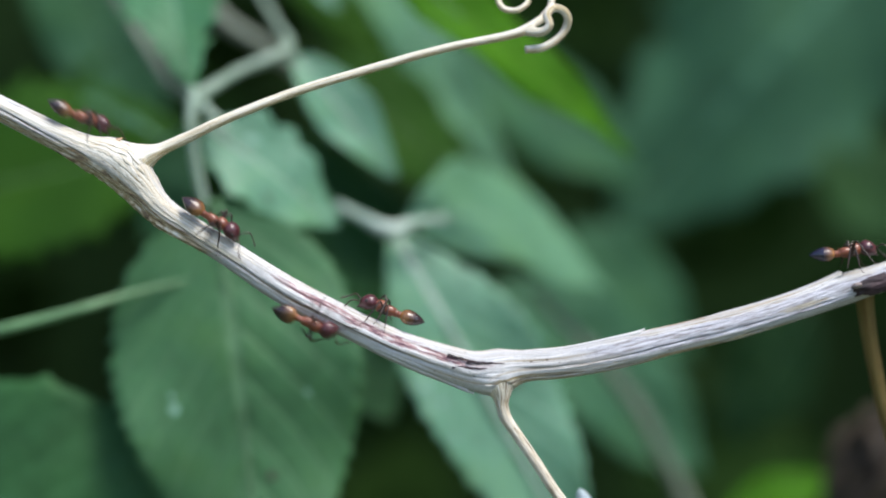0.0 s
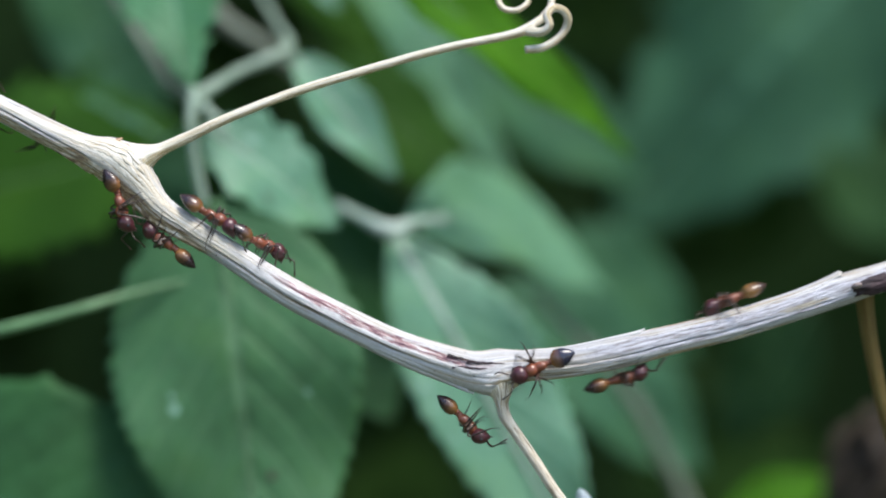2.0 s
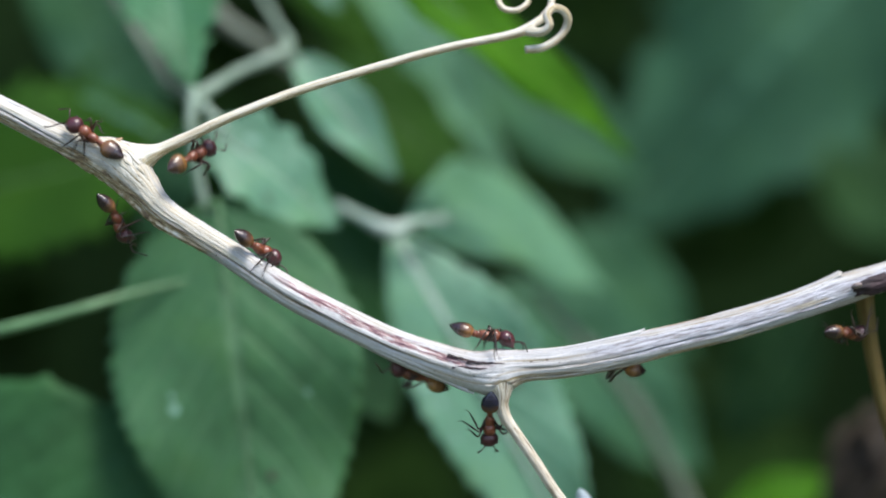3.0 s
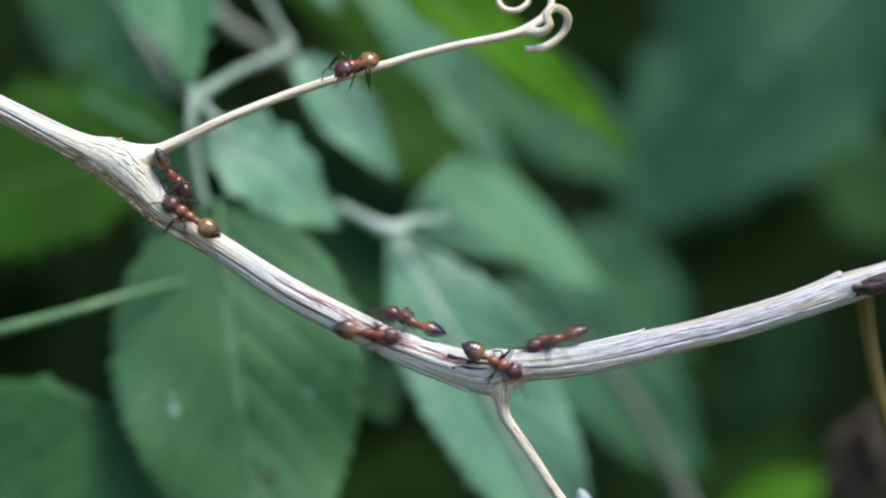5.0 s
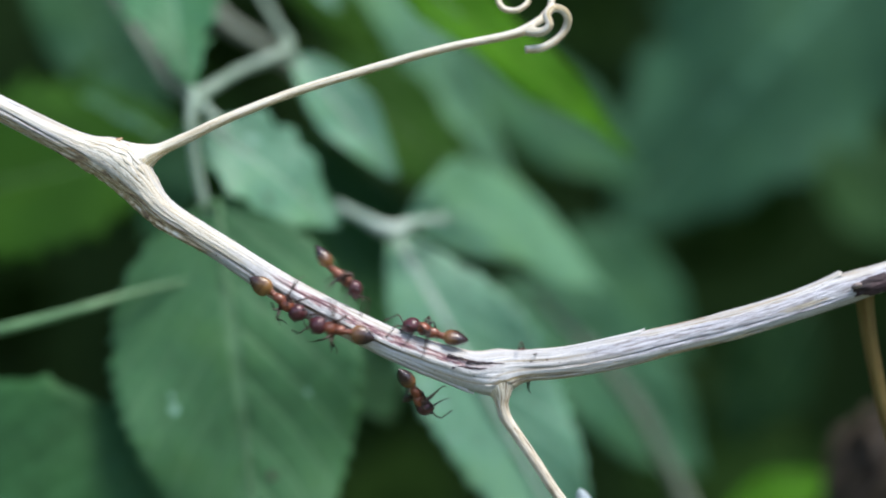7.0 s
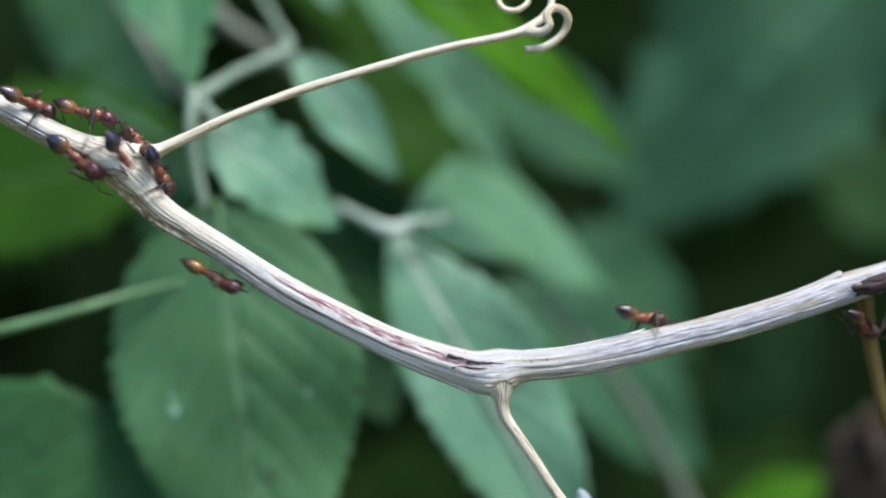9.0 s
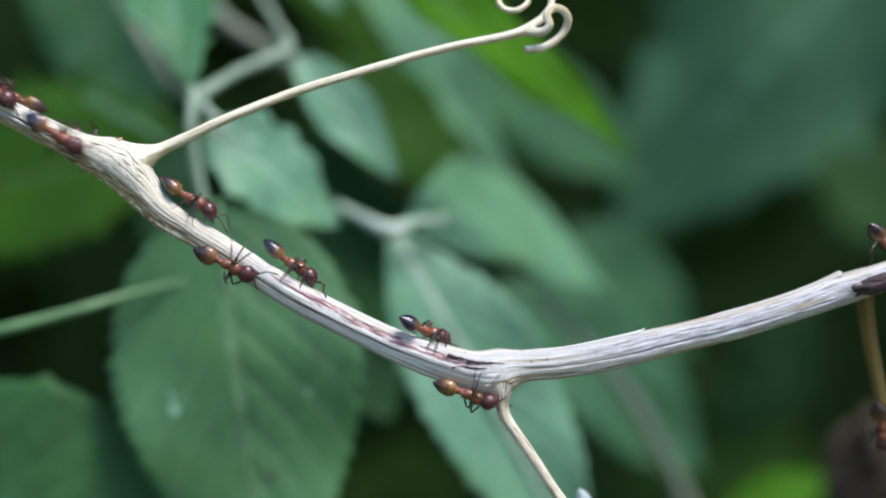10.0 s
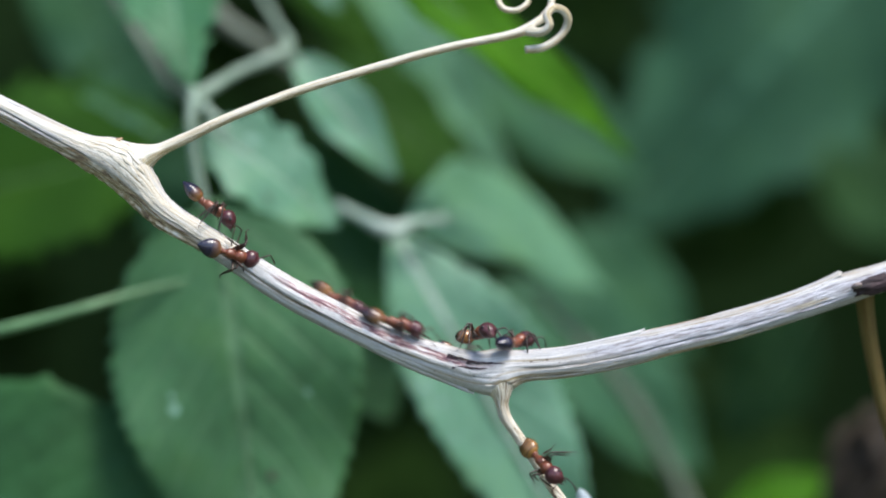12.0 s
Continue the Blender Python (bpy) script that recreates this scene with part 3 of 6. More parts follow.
bark_strip([(63.0, 0.635), (66.5, 0.685), (69.2, 0.692), (72.0, 0.64), (75.0, 0.65)], [(63.0, 0.74), (67.0, 0.78), (71.0, 0.77), (75.0, 0.76)], 0.17, 0.0, BARK_FLAKY, "rough flaking tan bark on the underside", 0.11)
bark_strip([(90.6, 0.17), (95.0, 0.16), (99.0, 0.17)], [(90.6, 0.30), (95.0, 0.325), (99.0, 0.33)], 0.05, 0.05, BARK_STRIP, "upper strip of pale bark with a torn end")
bark_strip([(101.0, 0.17), (105.0, 0.17), (110.5, 0.19)], [(101.0, 0.29), (105.0, 0.33), (110.5, 0.35)], 0.04, 0.14, BARK_STRIP, "upper strip of pale bark with a lifted end")
tendril_path = spline([(-18.49, 0.20, 5.17, 0.24), (-17.72, 0.15, 4.93, 0.40), (-17.08, 0.10, 4.84, 0.55), (-16.56, 0.05, 4.91, 0.57), (-16.10, 0.00, 5.07, 0.49), (-15.72, -0.10, 5.21, 0.40), (-15.26, -0.10, 5.40, 0.33), (-14.65, -0.10, 5.67, 0.31), (-13.58, -0.10, 6.16, 0.29), (-11.73, -0.20, 7.04, 0.255), (-8.08, 0.00, 8.49, 0.24), (-4.42, 0.20, 9.64, 0.23), (-0.12, 0.50, 10.88, 0.22), (3.58, 0.80, 11.67, 0.235), (4.98, 1.00, 12.16, 0.34)], 14)
def grown_onto(me, path, reach):
    """Swells a mesh towards a limb along path rows (x, y, z, r), in mm, so that the two grow into each other with a smooth fillet."""
    co = np.empty(len(me.vertices) * 3, dtype=np.float32)
    no = np.empty(len(me.vertices) * 3, dtype=np.float32)
    me.vertices.foreach_get("co", co)
    me.vertices.foreach_get("normal", no)
    co, no = co.reshape(-1, 3).astype(float) / MM, no.reshape(-1, 3).astype(float)
    low, high = path[:, :3].min(0) - 3, path[:, :3].max(0) + 3
    near = np.where(((co > low) & (co < high)).all(1))[0]
    if len(near):
        gap = np.full(len(near), 9.0)
        for x, y, z, r in path:
            gap = np.minimum(gap, np.linalg.norm(co[near] - (x, y, z), axis=1) - r)
        swell = reach / 4 * np.clip(1 - np.abs(gap) / reach, 0, 1) ** 2
        co[near] += no[near] * swell[:, None]
    me.vertices.foreach_set("co", (co * MM).astype(np.float32).ravel())
    me.update()


tendril = part("tendril", tube(tendril_path, 48, ridged(0.045, 9.0)), BARK_TAN, stem, "pale dry side tendril that widens into the stem")
grown_onto(bark.data, tendril_path[14:160], 2.0)
grown_onto(tendril.data, stem_path[::4], 1.8)
part("tendril_curl", tube(spline([(4.36, 1.00, 11.97, 0.28), (5.33, 0.60, 11.83, 0.25), (5.78, 0.40, 12.17, 0.23), (5.66, 0.50, 12.74, 0.22), (5.99, 0.80, 13.15, 0.22), (6.56, 1.00, 13.08, 0.22), (6.86, 1.30, 12.63, 0.22), (6.72, 1.50, 12.09, 0.22), (6.21, 1.40, 11.49, 0.22), (5.39, 1.20, 11.03, 0.23), (4.52, 1.00, 10.92, 0.22)], 8), 18, ridged(0.05, 5.0)), BARK_TAN, stem, "curled dry tendril tip")
part("tendril_curl", tube(spline([(4.69, 1.40, 12.14, 0.25), (5.56, 2.00, 12.84, 0.22), (6.02, 2.40, 13.65, 0.20), (5.78, 2.60, 14.65, 0.19), (4.64, 2.40, 15.15, 0.19), (3.44, 2.20, 14.65, 0.19), (3.06, 2.00, 13.78, 0.17), (3.43, 1.80, 13.22, 0.17), (4.14, 1.70, 13.18, 0.16), (4.71, 1.90, 13.67, 0.16), (4.57, 2.10, 14.23, 0.14), (4.04, 2.20, 14.43, 0.13)], 8), 18, ridged(0.05, 6.0)), BARK_TAN, stem, "curled dry tendril tip")
twig_path = spline([(2.95, 0.35, -6.36, 0.49), (3.00, 0.12, -6.77, 0.70), (3.06, -0.10, -7.16, 0.76), (3.11, -0.28, -7.51, 0.56), (3.17, -0.36, -7.90, 0.41), (3.20, -0.36, -8.45, 0.33), (3.38, -0.28, -9.10, 0.33), (3.85, -0.15, -9.80, 0.30), (4.98, 0.00, -11.45, 0.29), (5.95, 0.20, -12.95, 0.28), (6.85, 0.30, -14.25, 0.29), (8.19, 0.50, -16.59, 0.29)], 14)
twig = part("side_twig", tube(twig_path, 32, ridged(0.035, 12.0)), BARK_TWIG, stem, "short tan side twig")
grown_onto(bark.data, twig_path[:80], 1.3)
grown_onto(twig.data, stem_path[::4], 1.2)
hang_path = spline([(23.31, 2.00, -1.84, 0.47), (23.67, 3.00, -3.76, 0.44), (24.30, 4.00, -6.34, 0.41), (25.18, 5.00, -9.31, 0.39), (26.54, 6.00, -12.98, 0.39), (28.11, 7.00, -17.04, 0.39)], 12)
part("side_twig", tube(hang_path, 28, ridged(0.06, 21.0)), BARK_BROWN, stem, "brown hanging side twig")


def flake(name, base, tip, width, face, mat, label, curl=0.2):
    """A thin, curled shred of bark from base to tip, in mm."""
    length = (Vector(tip) - Vector(base)).length
    bm = bmesh.new()
    bmesh.ops.create_grid(bm, x_segments=14, y_segments=4, size=0.5)
    for v in bm.verts:
        x, y = v.co.x + 0.5, v.co.y
        w = width * (1.05 - x) ** 0.6 * (1 + 0.8 * noise.noise(Vector((x * 9, y * 2, width * 31)))) * (1 + 0.25 * noise.noise(Vector((x * 7, y * 3, width * 9))))
        v.co = Vector((x * length, y * w + 0.06 * noise.noise(Vector((x * 5, 3.0, width))), curl * length * x * x - 0.35 * y * y * w)) * MM
    bmesh.ops.solidify(bm, geom=bm.faces[:], thickness=0.06 * MM)
    ob = part(name, bm, mat, stem, label)
    ob.matrix_basis = aim(base, tip, face)
    return ob


flake("bark_flake", (-18.31, -0.30, 5.71), (-17.29, -0.35, 5.92), 0.48, (0, -0.75, 0.65), FLAKE, "curled tan bark chip", 0.10)
flake("bark_flake", (-17.68, -0.55, 5.60), (-17.28, -0.62, 5.38), 0.20, (0, -0.9, 0.4), FLAKE, "curled tan bark chip", 0.05)
flake("bark_flake", (0.24, -0.99, -5.67), (1.76, -1.05, -6.06), 0.13, (0, -1, 0.3), FLAKE_DARK, "dark torn bark shred", 0.01)
flake("bark_flake", (1.27, -1.06, -6.06), (3.30, -1.00, -6.15), 0.16, (0, -1, 0.2), FLAKE_DARK, "dark torn bark shred", 0.01)
flake("bark_flake", (0.48, -1.06, -6.33), (2.36, -1.10, -6.42), 0.19, (0, -1, 0.1), FLAKE_DARK, "dark torn bark shred", 0.01)
flake("bark_flake", (1.64, -1.05, -6.75), (3.03, -1.02, -6.85), 0.12, (0, -1, 0.0), FLAKE_DARK, "dark torn bark shred", 0.01)
lump = bmesh.new()
bmesh.ops.create_icosphere(lump, subdivisions=4, radius=1.0)
for v in lump.verts:
    c = v.co.copy()
    k = 1 + 0.35 * noise.noise(c * 1.6) + 0.25 * noise.noise(c * 4.5) + 0.12 * noise.noise(c * 11)
    v.co = Vector((c.x * 1.30, c.y * 0.30, c.z * 0.46)) * k * MM
knot = part("knot", lump, FLAKE_DARK, stem, "dark rotten knot where the hanging twig leaves")
knot.matrix_basis = aim((23.50, 0.44, -1.92), (25.30, 0.60, -1.42), (0, -0.2, 1))
burl = part("burl", ellipsoid(0.30, 0.16, 0.27, None, 0.1, 20, 14), FLAKE_GREY, stem, "grey-pink round scar beside the knot")
burl.matrix_basis = aim((22.42, -0.02, -1.98), (22.97, 0.0, -1.81), (0, -1, 0.2))
fuzz = bmesh.new()
rng = random.Random(17)
for _ in range(80):
    i = rng.randrange(540, len(stem_path) - 60)
    x, y, z, r = stem_path[i]
    way = stem_path[i + 1][:3] - stem_path[i - 1][:3]
    way = Vector(way).normalized()
    a = rng.choice((90, 270)) + rng.gauss(0, 28)
    out = Vector((0, math.cos(radians(a)), math.sin(radians(a))))
    out = (out - way * out.dot(way)).normalized()
    tip = out * rng.uniform(0.03, 0.16) + way * rng.uniform(-0.45, 0.5)
    bmesh.ops.create_cone(fuzz, segments=5, radius1=0.011 * MM, radius2=0.003 * MM, depth=tip.length * MM, cap_ends=True,
                          matrix=Matrix.Translation((Vector((x, y, z)) + out * r * 0.98 + tip * 0.5) * MM) @ tip.to_track_quat("Z", "Y").to_matrix().to_4x4())
tagged(part("loose_fibres", fuzz, FUZZ, stem, "fine pale fibres lifting from the bark"), kind="stuff")
tagged(stem, "dead silvery fluted vine stem with peeling bark", "stem")

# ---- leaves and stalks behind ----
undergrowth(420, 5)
leaf((-14.69, 19.50, 3.28), (-10.73, 14.00, -24.86), 16.1, belly=0.30, fold=-0.05, mat=LEAF, label="broad toothed blue-green leaflet hanging behind the stem", seed=1, teeth=20, depth=0.07, specks=((0.43, -0.6, 0.4, False), (0.40, -0.52, 0.2, False), (0.62, 0.20, 0.3, True), (0.43, 0.55, 0.2, False)))
leaf((-40.84, 18.00, -14.86), (-12.50, 18.00, -18.49), 16.4, (0.1, -0.9, 0.4), mat=LEAF_DEEP, label="smooth green leaflet low among the others", seed=2, teeth=6, depth=0.16, round_teeth=True, droop=0.03)
leaf((-17.98, 34.00, 9.07), (-22.46, 36.00, 0.55), 4.8, (0.1, -0.85, 0.5), mat=LEAF, label="green leaflet half hidden behind the fork of the stem", seed=31, depth=0.08, droop=0.05)
leaf((-42.75, 46.00, 3.30), (-19.74, 42.00, 9.37), 16.5, (0, -0.8, 0.5), mat=LEAF_OLIVE, label="green leaf in dappled shade", seed=3, depth=0.2, teeth=9)
leaf((-36.44, 62.00, 29.74), (-25.18, 64.00, 10.35), 10.5, mat=LEAF_DIM, label="dim teal leaf high in the thicket", seed=26, depth=0.05)
# Pale sliver added as the lit upper margin of the green leaf.
leaf((-27.29, 37.00, 11.65), (-19.69, 33.00, 8.34), 0.8, (0.1, -0.5, 0.8), mat=LEAF_SOFT, label="thin pale sliver for the lit rim of a leaf", seed=27, teeth=5, depth=0.3)
leaf((-16.63, 21.00, 10.26), (-20.11, 28.00, 24.15), 7.6, mat=LEAF_MID, label="green leaflet on a short stalk", seed=4, belly=0.62, teeth=12, depth=0.45, fold=0.2)
leaf((-15.73, 21.00, 8.17), (-6.65, 24.00, 1.95), 7.5, mat=LEAF_PALE, label="pale lobed leaflet with a wavy margin", seed=5, belly=0.37, teeth=4, depth=0.42, round_teeth=True, specks=((0.27, 0.35, 0.5, False), (0.5, -0.6, 0.22, True)))
leaf((-10.42, 27.00, 13.45), (-2.94, 27.00, 5.37), 4.6, mat=LEAF_PALE, label="narrow pale green leaflet", seed=6, teeth=9, depth=0.1)
leaf((-2.55, 29.00, 1.79), (13.74, 44.00, -3.17), 10.8, mat=LEAF_SOFT, label="pale grey-green leaflet with a blunt tip", seed=7, belly=0.47, depth=0.05, droop=0.03, bend=0.17)
leaf((-3.49, 27.00, 1.02), (10.55, 24.00, -21.76), 9.7, mat=LEAF_PALE, label="long pale leaflet hanging below the leaf joint", seed=8, depth=0.10, teeth=14, specks=((0.36, -0.75, 0.42, False), (0.42, -0.62, 0.36, False), (0.52, -0.8, 0.3, False), (0.47, 0.45, 0.5, True), (0.60, -0.1, 0.28, False)))
# Leaf piece added in place of a bright bluish spot of light.
leaf((-9.59, 36.00, 19.98), (-7.66, 36.00, 17.88), 1.5, mat=LEAF_PALE, label="small pale leaf piece for a bluish bright spot", seed=33, depth=0.05)
leaf((-13.68, 50.00, 24.23), (-2.55, 52.00, 14.43), 5.6, mat=LEAF_OLIVE, label="olive leaf in half shade behind the leaf joint", seed=34, depth=0.08)
leaf((-3.65, 26.00, 19.95), (13.46, 29.00, 6.73), 4.9, (0.2, -0.8, 0.5), mat=LEAF_BRIGHT, label="bright yellow-green leaf tip in the light", seed=9, depth=0.05, belly=0.33, droop=0.0)
leaf((-10.81, 46.00, 28.10), (7.95, 50.00, 4.70), 4.6, mat=LEAF_SOFT, label="blurred green leaflet high up", seed=10, belly=0.45)
leaf((-9.99, 44.00, 14.76), (3.44, 46.00, 5.02), 9, mat=LEAF_OLIVE_DIM, label="dull olive leaf with shade put into its green", seed=15, depth=0.06)
leaf((-14.21, 46.00, 9.09), (-0.64, 48.00, -10.05), 13, mat=LEAF_DEEP, label="dull green leaf with deep shade put into its colour", seed=20, depth=0.06)
leaf((-8.04, 34.00, -4.93), (-3.48, 34.00, -12.47), 5.6, mat=LEAF, label="small green leaf behind the broad leaflets", seed=28, depth=0.08)
leaf((49.10, 80.00, 37.05), (17.74, 86.00, 1.80), 24.0, (0.15, -0.85, 0.45), mat=LEAF_TEAL, label="large blue-green leaf deep in the thicket", seed=11, depth=0.26, teeth=7, belly=0.43, fold=0.02, droop=-0.04)
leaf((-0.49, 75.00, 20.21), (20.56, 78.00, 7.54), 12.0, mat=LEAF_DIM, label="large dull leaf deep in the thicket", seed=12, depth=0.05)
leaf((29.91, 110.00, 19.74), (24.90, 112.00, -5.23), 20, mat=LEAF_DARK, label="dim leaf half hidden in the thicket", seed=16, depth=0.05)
leaf((4.77, 60.00, -2.93), (25.02, 64.00, -19.32), 12.5, mat=LEAF_TEAL, label="dim blue-green leaf in the shade below the stem", seed=13, depth=0.08)
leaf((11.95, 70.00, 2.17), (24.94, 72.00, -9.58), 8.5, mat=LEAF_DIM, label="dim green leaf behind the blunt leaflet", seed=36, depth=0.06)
leaf((37.85, 88.00, -5.80), (29.08, 90.00, -20.67), 9.5, mat=LEAF_SHADE, label="green leaf low in the thicket, shade put into its colour", seed=35, depth=0.08)
leaf((24.09, 95.00, -12.10), (39.91, 98.00, -20.33), 10, mat=LEAF_DARK, label="dull green leaf with deep shade put into its colour", seed=23, depth=0.06)
leaf((43.03, 110.00, 13.84), (55.37, 112.00, 1.39), 14, mat=LEAF_SHADE, label="dull green leaf with deep shade put into its colour", seed=24, depth=0.06)
leaf((-34.24, 60.00, 11.23), (-29.63, 58.00, 17.46), 1.7, mat=LEAF_OLIVE, label="narrow green blade in the thicket", seed=25, depth=0.02, teeth=3)
leaf((24.90, 60.00, -23.55), (34.34, 60.00, -19.83), 4.6, mat=LEAF_BRIGHT, label="olive leaf low in the thicket", seed=14, depth=0.05)

stalk("leaf_stalk", [(-16.37, 21.00, 9.92, 0.48), (-13.81, 23.00, 11.87, 0.36), (-10.64, 25.00, 13.69, 0.40), (-11.89, 30.00, 16.10, 0.28), (-13.63, 34.00, 19.10, 0.25), (-15.31, 36.00, 21.91, 0.25)], STALK_MID, "pale leaf stalk at the joint of the leaflets")
stalk("leaf_stalk", [(-16.37, 21.00, 10.48, 0.56), (-16.49, 20.00, 8.17, 0.33), (-16.12, 20.00, 5.21, 0.33), (-15.45, 20.00, 2.26, 0.30)], STALK_MID, "pale short stalk of a hanging leaflet")
stalk("leaf_stalk", [(-16.37, 21.00, 10.03, 0.34), (-15.23, 20.00, 8.91, 0.30), (-14.01, 20.00, 7.73, 0.22)], STALK_MID, "short stalk of the lobed leaflet")
stalk("leaf_stalk", [(-7.31, 26.00, 3.07, 0.31), (-5.36, 25.00, 2.04, 0.39), (-3.60, 24.00, 1.26, 0.57), (-1.89, 25.00, 1.81, 0.35), (0.24, 27.00, 2.08, 0.27)], STALK_PALE, "pale joint between two leaflets")
stalk("leaf_stalk", [(-29.86, 15.00, -5.56, 0.37), (-25.97, 15.00, -4.64, 0.35), (-22.63, 16.00, -3.71, 0.30), (-20.04, 17.50, -2.89, 0.22), (-18.03, 18.50, -2.37, 0.15), (-15.98, 19.50, -1.88, 0.06)], STALK, "light green leaf stalk before the leaves")
stalk("leaf_stalk", [(7.30, 42.00, -3.47, 0.31), (9.63, 44.00, -5.98, 0.45), (12.49, 46.00, -8.78, 0.54), (15.41, 48.00, -12.34, 0.60), (17.95, 50.00, -16.70, 0.63), (21.26, 52.00, -23.06, 0.66)], STALK_DULL, "greyish stalk far out of focus")
stalk("leaf_stalk", [(-19.67, 40.00, 20.41, 0.65), (-16.64, 40.00, 17.38, 0.65), (-13.61, 40.00, 15.43, 0.61), (-9.85, 42.00, 12.80, 0.53)], STALK_DULL, "brownish twig behind the leaf joint")
stalk("leaf_stalk", [(-25.36, 38.00, 20.11, 0.43), (-22.04, 34.00, 15.37, 0.41), (-19.63, 30.00, 11.89, 0.40), (-16.51, 22.00, 9.97, 0.38)], STALK_DULL, "thin dull stalk ending at the leaf joint")

# ---- withered remains and a bud near the twigs ----
withered = new("withered_leaf")
rng = random.Random(3)
for base, tip, w in (((35.00, 42.00, -12.27), (30.59, 40.00, -16.86), 3.2), ((36.14, 43.00, -14.13), (31.03, 40.00, -19.89), 4.0), ((35.06, 44.00, -13.34), (29.05, 43.00, -19.44), 3.4), ((37.37, 41.00, -15.67), (32.76, 40.00, -22.49), 4.5), ((33.70, 43.00, -12.36), (33.72, 39.00, -15.44), 2.4)):
    length = (Vector(tip) - Vector(base)).length
    ob = part("fold", leaf_mesh(length, w, 8, 0.3, rng.randint(50, 90), fold=0.9, droop=0.3, nu=30, nv=5), DEAD, withered)
    ob.matrix_basis = aim(base, tip, (rng.uniform(-0.6, 0.6), -0.6, rng.uniform(-0.2, 0.9)))
    ob.modifiers.new("thickness", "SOLIDIFY").thickness = 0.0002
tagged(withered, "withered dark brown curled leaf below the hanging twig", "dead leaf")
bud = part("bud", ellipsoid(0.62, 0.42, 0.42, None, -0.25), BUD)
bud.matrix_basis = aim((7.91, 4.00, -14.12), (7.46, 4.00, -13.04), (0, -1, 0))
tagged(bud, "small pale bluish downy bud beside the side twig", "bud")

# ---- the ants ----
K = 1.18
ANT_KINDS = (("red-brown ant with a dark pointed gaster crawling on the stem", 0),
             ("red-brown ant with a translucent amber gaster crawling on the stem", 1),
             ("red-brown ant with a brown glossy gaster crawling on the stem", 2))


@lru_cache(None)
def limb_mesh(side, size, lower):
    """One leg from its hip outwards: the thigh, or the shin with its thin foot."""
    pts = [(0, 0, 0, 0.050), (0, 0.10, -0.04, 0.052), (0.02, 0.32, 0.22, 0.058), (0.02, 0.53, 0.42, 0.036), (0, 0.62, 0.30, 0.036), (0, 0.70, 0.04, 0.042),
           (0, 0.82, -0.34, 0.030), (0, 0.90, -0.54, 0.018), (0.03, 1.00, -0.69, 0.014), (0.10, 1.08, -0.74, 0.010)]
    pts = [(x * size * K, y * side * size * K, z * K * (0.5 + size / 2), r * K * 1.12) for x, y, z, r in pts]
    pts = pts[4:] if lower else pts[:5]
    return tube(spline(pts, 3), 7)


@lru_cache(None)
def feeler_mesh(side):
    pts = [(0, 0, 0, 0.03), (0.16, 0.16 * side, 0.12, 0.032), (0.34, 0.36 * side, 0.16, 0.034), (0.48, 0.40 * side, 0.02, 0.026),
           (0.66, 0.38 * side, -0.16, 0.030), (0.82, 0.34 * side, -0.30, 0.042), (0.90, 0.32 * side, -0.36, 0.02)]
    return tube(spline([(x * K, y * K, z * K, r * K) for x, y, z, r in pts], 3), 7)


@lru_cache(None)
def gaster_mesh(kind):
    """Heart-shaped hind body: blunt at the waist, drawn out to a point; runs along -x."""
    prof = [(0.0, 0.08), (0.05, 0.20), (0.15, 0.305), (0.32, 0.37), (0.52, 0.37), (0.72, 0.32), (0.88, 0.24), (1.02, 0.15), (1.12, 0.07), (1.18, 0.01)]
    rows = []
    for k in range(49):
        x = 1.18 * k / 48
        r = float(np.interp(x, [p[0] for p in prof], [p[1] for p in prof]))
        r *= 1 - sum(0.055 * math.exp(-((x - seam) / 0.016) ** 2) for seam in (0.50, 0.74, 0.94))
        rows.append((-x * K, 0, 0.02 * K, r * 1.22 * K))
    me = tube(np.array(rows), 22)
    for v in me.vertices:
        v.co.z *= 0.76
    for d in me.uv_layers["along"].data:
        d.uv[0] = d.uv[0] / (1.18 * K)
    me.materials.append(GASTERS[kind])
    return me


def ball(x, y, z, rx, ry, rz, ry_deg=0, taper=0.0):
    return ellipsoid(rx * K, ry * K, rz * K, mmpose(x * K, y * K, z * K, 0, ry_deg, 0), taper, 18, 11)


def joined(*balls):
    bm = bmesh.new()
    for b in balls:
        me = bpy.data.meshes.new("piece")
        b.to_mesh(me)
        b.free()
        bm.from_mesh(me)
    return bm


def cone(x, y, z, length, r, turn_y, turn_z):
    bm = bmesh.new()
    bmesh.ops.create_cone(bm, cap_ends=True, segments=8, radius1=r * K * MM, radius2=0.004 * K * MM, depth=length * K * MM,
                          matrix=mmpose(x * K, y * K, z * K, 0, turn_y, turn_z))
    return bm


